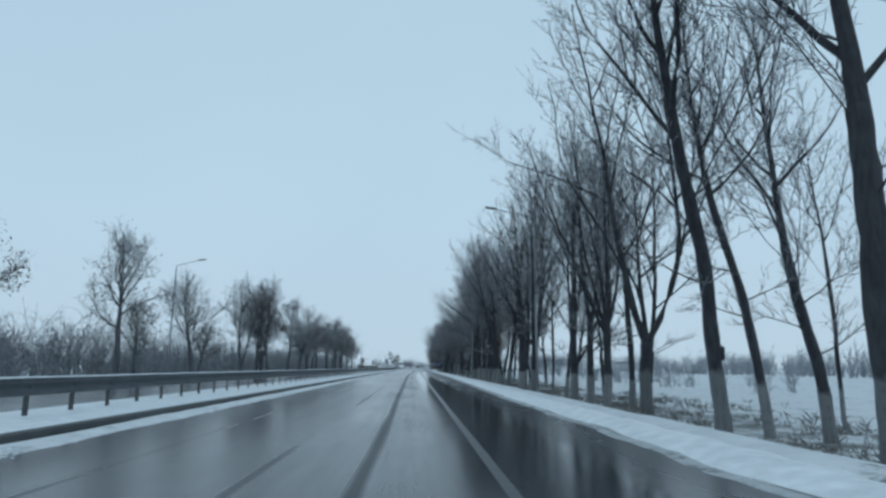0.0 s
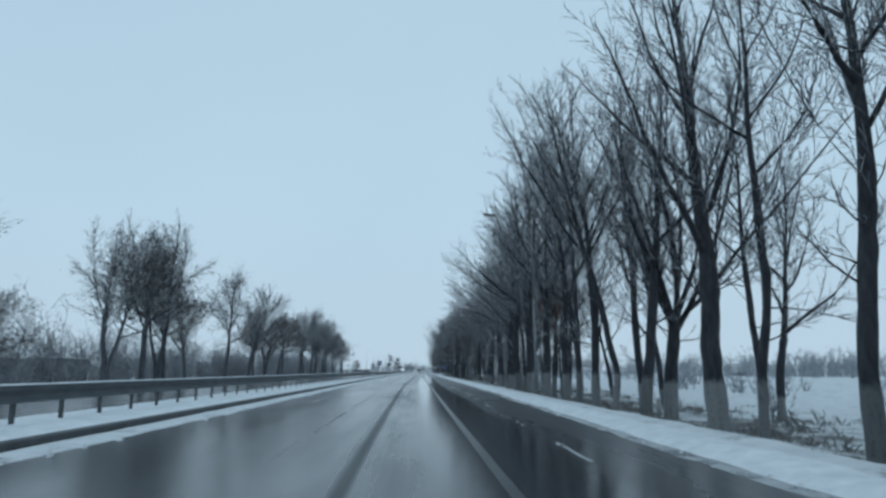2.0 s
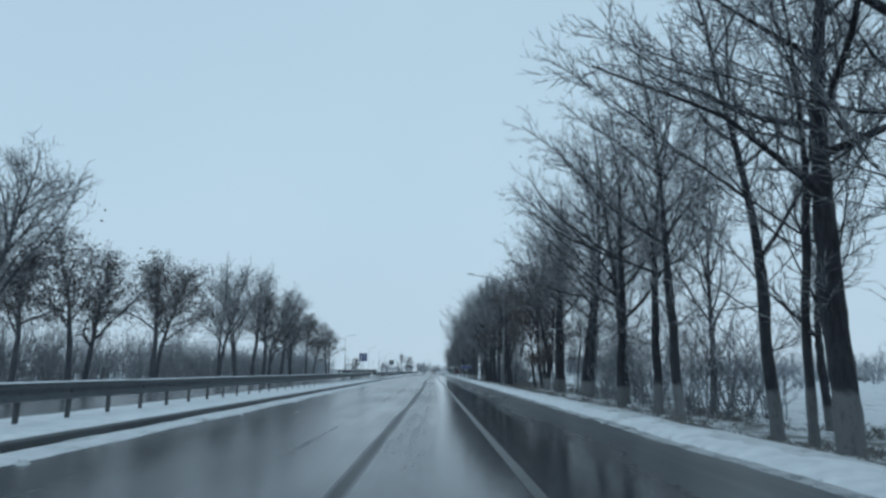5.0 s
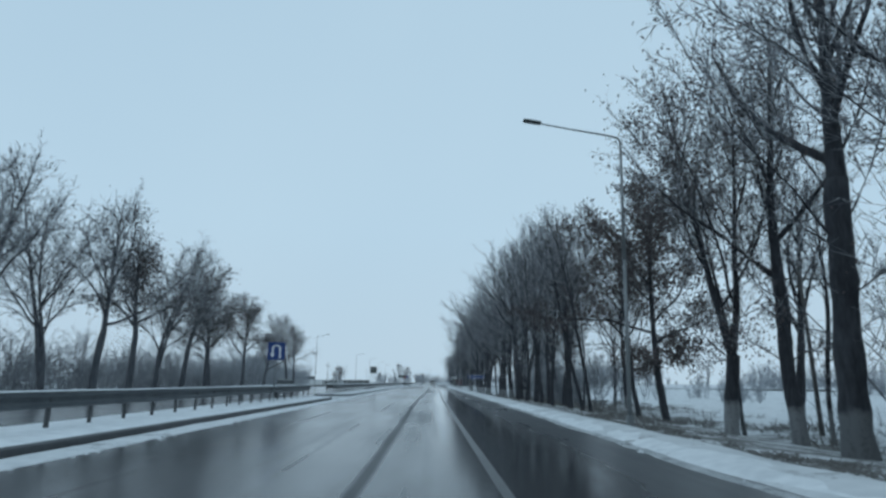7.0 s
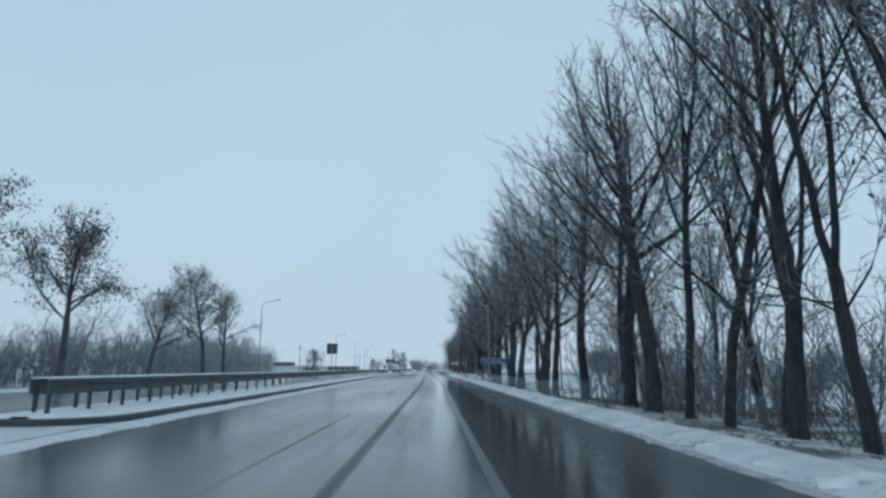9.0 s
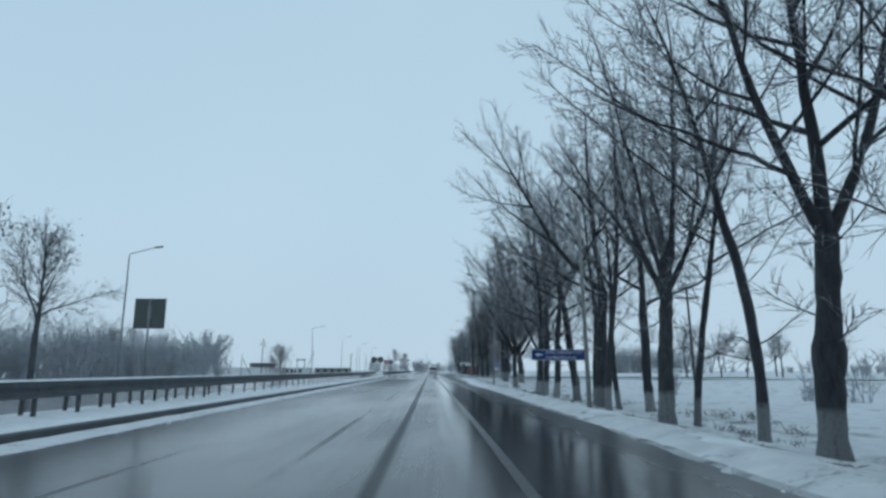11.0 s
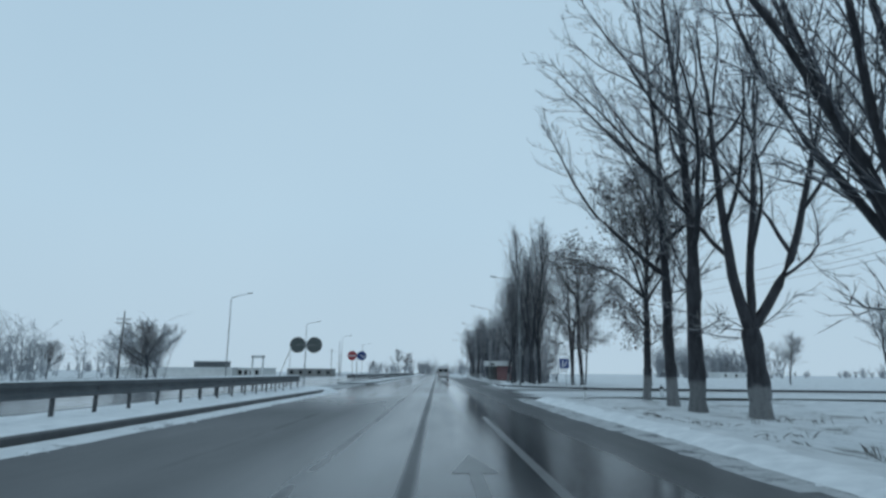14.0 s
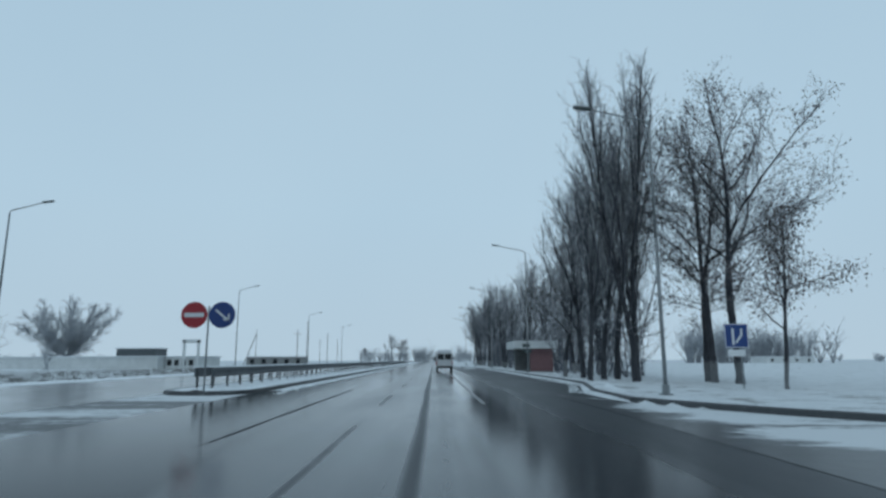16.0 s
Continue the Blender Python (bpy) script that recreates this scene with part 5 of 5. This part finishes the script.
part("strut", bm, WOOD, g, "leaning wooden strut")


def wire(a, b, sag):
    pts = [Vector(a).lerp(Vector(b), i / 14) - Vector((0, 0, sag * 4 * (i / 14) * (1 - i / 14))) for i in range(15)]
    t = Tubes()
    t.tube(pts, [0.012] * 15, 4)
    tagged(obj("overhead_wire", t.v, t.f, BLACK), "thin dark overhead wire between poles", "wire", "wires")


for u, h in ((-0.75, 7.72), (0.75, 7.72), (0.0, 8.6)):
    wire((23.1 + u, 376.6, h + 1.5), (18.9 + u, 286.2, h - 1.0), 1.0)
    wire((23.1 + u, 376.6, h + 1.5), (66 + u, 436, h + 0.9), 1.2)


# ---- signs ----
def disc(bm, x, y, z, r, thick, seg=40):
    bmesh.ops.create_cone(bm, cap_ends=True, segments=seg, radius1=r, radius2=r, depth=thick, matrix=Matrix.Translation((x, y, z)) @ Matrix.Rotation(radians(90), 4, "X"))
    return bm


def sign_post(g, x, z0, z1, y=0.05):
    bm = bmesh.new()
    rod(bm, (x, y, z0), (x, y, z1), 0.035)
    part("post", bm, POLE_GREY, g, smooth=True)


def text_part(g, words, size, x, y, z, mat):
    c = bpy.data.curves.new("lettering", "FONT")
    c.body, c.size, c.extrude = words, size, 0.003
    o = new("lettering", c)
    me = bpy.data.meshes.new_from_object(o)
    bpy.data.objects.remove(o)
    me.materials.clear()
    me.materials.append(mat)
    o = new("lettering", me)
    o.parent = g
    o.matrix_local = pose(x, y, z, 90)
    return o


def panel(g, x, z, w, h, mat, border=None, y=0.0, name="panel"):
    bm = bmesh.new()
    box(bm, x, y, z, w, 0.03, h, 0.008)
    p = part(name, bm, mat, g)
    if border:
        bm = bmesh.new()
        t = 0.035
        for bx, bz, bw, bh in ((x, z + h / 2 - t, w - 0.04, t), (x, z - h / 2 + t, w - 0.04, t), (x - w / 2 + t, z, t, h - 0.06), (x + w / 2 - t, z, t, h - 0.06)):
            box(bm, bx, y - 0.018, bz, bw, 0.006, bh)
        part("border", bm, border, p)
    return p


def arrow_left(g, x, z, s):
    o = [(-0.5, 0), (-0.05, 0.28), (-0.1, 0.09), (0.5, 0.07), (0.5, -0.07), (-0.1, -0.09), (-0.05, -0.28)]
    v = [(x + a * s, d, z + b * s) for d in (-0.024, -0.016) for a, b in o]
    n = len(o)
    f = [tuple(range(n - 1, -1, -1))] + [(i, (i + 1) % n, n + (i + 1) % n, n + i) for i in range(n)]
    obj("arrow", v, f, SIGN_WHITE, g)


g = thing("direction_sign", pose(9.95, 290.4, -0.2), "long blue direction sign with white arrow and lettering, on two posts", "road sign")
panel(g, 0, 2.75, 4.3, 0.86, SIGN_BLUE, SIGN_WHITE)
arrow_left(g, -1.55, 2.76, 0.62)
text_part(g, "КОМСОМОЛЬСКОЕ", 0.30, -0.98, -0.02, 2.84, SIGN_WHITE)
text_part(g, "KOMSOMOLSKOE", 0.30, -0.98, -0.02, 2.44, SIGN_WHITE)
sign_post(g, -1.2, -0.6, 3.1)
sign_post(g, 1.4, -0.9, 3.1)

g = thing("turn_sign", pose(-9.62, 190.2, 0.2), "square blue sign with white bent arrow on median post", "road sign")
panel(g, 0, 2.87, 1.0, 1.02, SIGN_BLUE)
t = Tubes()
t.tube([Vector((0.22, -0.02, 2.45)), Vector((0.22, -0.02, 2.98))] + [Vector((0.22 * math.cos(a), -0.02, 2.98 + 0.22 * math.sin(a))) for a in [math.pi * k / 10 for k in range(1, 11)]] + [Vector((-0.22, -0.02, 2.7))], [0.055] * 13, 4)
o = obj("bent_arrow", t.v, t.f, SIGN_WHITE, g)
o.scale = (1, 0.3, 1)
o.location = (0, -0.014, 0)
obj("arrow_head", [(-0.38, -0.028, 2.72), (-0.06, -0.028, 2.72), (-0.22, -0.028, 2.5), (-0.38, -0.016, 2.72), (-0.06, -0.016, 2.72), (-0.22, -0.016, 2.5)], [(0, 1, 2), (3, 5, 4), (0, 3, 4, 1), (1, 4, 5, 2), (2, 5, 3, 0)], SIGN_WHITE, g)
sign_post(g, 0.0, -0.1, 3.3)

g = thing("road_sign", pose(-10.6, 264.8, 0.2), "grey back of a square road sign on a median post", "road sign")
panel(g, 0, 3.2, 1.15, 1.12, SIGN_BACK)
bm = bmesh.new()
box(bm, 0, -0.03, 3.25, 0.16, 0.03, 0.5, 0.006)
part("bracket", bm, POLE_GREY, g)
sign_post(g, 0.0, -0.1, 3.7, -0.05)

g = thing("round_sign_pair", pose(-9.45, 351.0, 0.2), "grey backs of two round road signs on one median post", "road sign", "round sign pairs")
for u in (-0.57, 0.57):
    part("disc", disc(bmesh.new(), u, 0, 2.93, 0.54, 0.025), SIGN_BACK, g)
sign_post(g, 0.0, -0.1, 3.2, -0.04)
bm = bmesh.new()
box(bm, 0, -0.03, 2.93, 1.3, 0.03, 0.05, 0.006)
part("bracket", bm, POLE_GREY, g)

g = thing("round_sign_pair", pose(-9.15, 376.0, 0.2), "red no-entry disc and blue arrow disc on one post", "road sign", "round sign pairs")
d = part("disc", disc(bmesh.new(), -0.53, 0, 2.86, 0.50, 0.025), SIGN_RED, g, "red no-entry disc")
bm = bmesh.new()
box(bm, -0.53, -0.017, 2.86, 0.74, 0.006, 0.16)
part("bar", bm, SIGN_WHITE, d)
d = part("disc", disc(bmesh.new(), 0.53, 0, 2.86, 0.50, 0.025), SIGN_BLUE, g, "blue disc with a white arrow")
bm = bmesh.new()
box(bm, 0.53, -0.017, 2.86, 0.62, 0.006, 0.07, 0, Euler((0, radians(38), 0)))
box(bm, 0.70, -0.017, 2.68, 0.24, 0.006, 0.06, 0, Euler((0, radians(0), 0)))
box(bm, 0.79, -0.017, 2.79, 0.06, 0.006, 0.24, 0, Euler((0, radians(0), 0)))
part("white_arrow", bm, SIGN_WHITE, d)
sign_post(g, 0.0, -0.1, 3.2, 0.05)

g = thing("lane_sign", pose(15.1, 384.0, -0.45), "square blue sign with white forking arrows above a small plate", "road sign")
panel(g, 0, 3.0, 1.25, 1.25, SIGN_BLUE, SIGN_WHITE)
bm = bmesh.new()
box(bm, -0.18, -0.018, 2.95, 0.11, 0.006, 0.85)
box(bm, 0.12, -0.018, 2.85, 0.10, 0.006, 0.55, 0, Euler((0, radians(35), 0)))
box(bm, 0.27, -0.018, 3.2, 0.10, 0.006, 0.32)
part("white_arrow", bm, SIGN_WHITE, g)
panel(g, -0.05, 2.12, 0.9, 0.34, SIGN_WHITE, None, 0, "small_plate")
sign_post(g, 0.2, -0.2, 3.4)


def bollard(x, y, z):
    g = thing("marker_post", pose(x, y, z, 0, random.uniform(-6, 6), random.uniform(0, 40)), "white concrete marker post with a black band", "bollard", "marker posts")
    bm = bmesh.new()
    box(bm, 0, 0, 0.32, 0.17, 0.13, 0.95, 0.02)
    part("post", bm, SIGN_WHITE, g)
    bm = bmesh.new()
    box(bm, 0, 0, 0.58, 0.18, 0.14, 0.16, 0.01)
    part("band", bm, BLACK, g)


for x, y in ((7.9, 343.4), (13.2, 346.2), (21.5, 372.0)):
    bollard(x, y, ground_z(x, y))


# ---- vehicles ----
def wheel(g, x, y, r, w):
    bm = bmesh.new()
    rod(bm, (x - w / 2, y, r), (x + w / 2, y, r), r, r, 24)
    bmesh.ops.bevel(bm, geom=[e for e in bm.edges if len(e.link_faces) == 2 and max(len(f.verts) for f in e.link_faces) > 4], offset=0.03, segments=2, affect="EDGES")
    k = part("wheel", bm, BLACK, g, smooth=False)
    bm = bmesh.new()
    rod(bm, (x - w / 2 - 0.01, y, r), (x + w / 2 + 0.01, y, r), r * 0.6, r * 0.6, 20)
    part("rim", bm, STEEL, k)


def body_from_side(g, name, outline, width, mat, taper=0.0, waist=1.0):
    """A car body from its side outline (along, up), rounded and drawn in above the waist."""
    bm = bmesh.new()
    rings = []
    for u, inset in ((-1, 0.10), (-0.86, 0.0), (0.86, 0.0), (1, 0.10)):
        ring = []
        for a, b in outline:
            pull = taper * max(b - waist, 0)
            half = width / 2 - pull
            cy = sum(p[0] for p in outline) / len(outline)
            ring.append(bm.verts.new((u * half, a + (cy - a) * inset * 0.25, b - inset * 0.25 * max(b - waist, 0))))
        rings.append(ring)
    n = len(outline)
    for r1, r2 in zip(rings, rings[1:]):
        for i in range(n):
            bm.faces.new((r1[i], r1[(i + 1) % n], r2[(i + 1) % n], r2[i]))
    bm.faces.new(rings[0])
    bm.faces.new(list(reversed(rings[-1])))
    return part(name, bm, mat, g)


def minibus(x, y):
    g = thing("minibus", pose(x, y, 0), "white high-roofed minibus seen from behind on the wet road", "minibus")
    side = [(-2.6, 0.42), (2.5, 0.42), (2.75, 0.7), (2.7, 1.1), (1.75, 1.35), (1.25, 2.15), (0.9, 2.5), (-2.45, 2.55), (-2.62, 2.3), (-2.68, 1.1), (-2.7, 0.6)]
    body_from_side(g, "body", side, 1.98, CAR_WHITE, 0.12, 1.2)
    for u in (-0.44, 0.44):
        bm = bmesh.new()
        box(bm, u, -2.67, 1.72, 0.74, 0.05, 0.66, 0.03)
        part("rear_window", bm, GLASS_DARK, g)
        bm = bmesh.new()
        box(bm, u * 2.05, -2.68, 1.0, 0.13, 0.06, 0.5, 0.02)
        part("tail_light", bm, LAMP_RED, g)
        bm = bmesh.new()
        box(bm, u * 2.62, 1.35, 1.5, 0.22, 0.14, 0.36, 0.04)
        part("side_mirror", bm, BLACK, g)
    for u in (-0.97, 0.97):
        bm = bmesh.new()
        box(bm, u, -0.5, 1.72, 0.03, 3.2, 0.6, 0.01)
        part("side_window", bm, GLASS_DARK, g)
    bm = bmesh.new()
    box(bm, 0, -2.72, 0.52, 1.9, 0.14, 0.24, 0.04)
    part("bumper", bm, BLACK, g)
    bm = bmesh.new()
    box(bm, 0, -2.71, 0.86, 0.52, 0.02, 0.12)
    part("number_plate", bm, SIGN_WHITE, g)
    for wx in (-0.86, 0.86):
        for wy in (-1.75, 1.75):
            wheel(g, wx, wy, 0.35, 0.22)


minibus(0.75, 428)


def estate_car(x, y, turn):
    g = thing("car", pose(x, y, 0, 0, 0, turn), "pale snow-dusted car standing on the far carriageway by the gap", "car")
    side = [(-2.15, 0.35), (2.1, 0.35), (2.2, 0.55), (2.12, 0.85), (0.95, 1.0), (-1.9, 1.02), (-2.18, 0.85)]
    body_from_side(g, "body", side, 1.8, CAR_GREY, 0.1, 0.8)
    cab = [(0.95, 0.99), (0.25, 1.46), (-1.35, 1.5), (-1.95, 1.0)]
    body_from_side(g, "cabin", cab, 1.66, GLASS_DARK, 0.25, 1.0)
    bm = bmesh.new()
    box(bm, 0, -0.55, 1.50, 1.3, 1.6, 0.07, 0.03)
    part("roof", bm, CAR_WHITE, g, "white roof under snow")
    bm = bmesh.new()
    box(bm, 0, 2.13, 0.62, 1.1, 0.12, 0.2, 0.03)
    part("grille", bm, BLACK, g)
    bm = bmesh.new()
    box(bm, 0, 2.12, 0.42, 1.7, 0.2, 0.2, 0.05)
    part("bumper", bm, CAR_DARK, g)
    for u in (-0.7, 0.7):
        bm = bmesh.new()
        box(bm, u, 2.08, 0.72, 0.34, 0.14, 0.17, 0.04)
        part("headlight", bm, SIGN_WHITE, g)
        bm = bmesh.new()
        box(bm, u * 1.36, 0.7, 1.02, 0.16, 0.12, 0.13, 0.03)
        part("side_mirror", bm, BLACK, g)
    for wx in (-0.78, 0.78):
        for wy in (-1.35, 1.35):
            wheel(g, wx, wy, 0.32, 0.2)


estate_car(-15.0, 216.2, -168)


# ---- bus shelter, buildings ----
g = thing("bus_shelter", pose(11.0, 428.0, -0.1), "reddish bus shelter with a thick pale roof slab under snow", "bus shelter")
for nm, x, y, z, sx, sy, sz, mt in (("back_wall", 2.5, 0.6, 1.4, 0.25, 6.0, 2.8, PINK_WALL), ("side_wall", 1.2, -2.3, 1.4, 2.6, 0.25, 2.8, PINK_WALL), ("side_wall", 0.6, 3.5, 1.4, 3.6, 0.25, 2.8, CONCRETE), ("roof", 0.5, 0.6, 3.2, 5.2, 7.4, 0.9, PALE_WALL), ("bench", 1.5, 0.6, 0.45, 0.5, 5.2, 0.08, WOOD), ("floor_slab", 0.5, 0.6, 0.0, 4.4, 7.2, 0.2, CONCRETE)):
    bm = bmesh.new()
    box(bm, x, y, z, sx, sy, sz, 0.04)
    part(nm, bm, mt, g)
g = thing("bus_stop_sign", pose(9.4, 418.5, -0.1), "dark bus stop sign with two plates on a thin post", "road sign")
panel(g, 0, 2.95, 0.8, 0.4, SIGN_BACK)
panel(g, 0.1, 2.4, 0.9, 0.4, SIGN_BACK, None, 0.0, "lower_panel")
sign_post(g, 0.1, -0.2, 3.2)


def long_building(x, y, w, d, h, turn, mat, label, windows=0):
    g = thing("building", pose(x, y, -0.4, 0, 0, turn), label, "building", "far buildings")
    bm = bmesh.new()
    box(bm, 0, 0, h / 2, w, d, h, 0.03)
    part("wall", bm, mat, g)
    bm = bmesh.new()
    box(bm, 0, 0, h + 0.12, w + 0.5, d + 0.5, 0.25, 0.05)
    part("roof", bm, SNOW_CLEAN, g, "snow-covered roof")
    for k in range(windows):
        u = -w / 2 + w * (k + 0.5) / windows
        win = bmesh.new()
        box(win, u, -d / 2 - 0.02, h * 0.55, 1.1, 0.06, 1.2, 0.01)
        part("window", win, GLASS_DARK, g)


long_building(-75.5, 488.5, 43, 8, 2.4, -17.5, PALE_WALL, "long low pale building of a roadside yard under snow", 0)
long_building(-50.8, 483.0, 7, 8, 2.4, -17.5, PALE_WALL, "low pale roadside kiosk with wide dark windows", 4)
long_building(-69.1, 499, 9, 6, 4.4, 0, ROOF_DARK, "dark flat-roofed shed behind the pale building", 0)
long_building(-45, 530, 16, 6, 2.6, 0, CONCRETE, "small grey roadside building under snow", 5)
g = thing("yard_gate", pose(-48.7, 476.0, -0.4), "white steel gate frame over a yard entrance", "gate")
for nm, x, z, sx, sz in (("post", -1.4, 2.9, 0.45, 5.8), ("post", 1.4, 2.9, 0.45, 5.8), ("beam", 0, 5.5, 3.6, 0.7)):
    bm = bmesh.new()
    box(bm, x, 0, z, sx, 0.4, sz, 0.03)
    part(nm, bm, PALE_WALL, g)
long_building(140, 600, 22, 9, 2.6, 10, PALE_WALL, "pale farm building far across the field", 4)
long_building(150, 330, 18, 9, 4.0, 70, PALE_WALL, "pale farm building far across the field", 4)
long_building(-52, 128, 12, 8, 3.4, 0, CONCRETE, "small grey building behind the trees", 3)
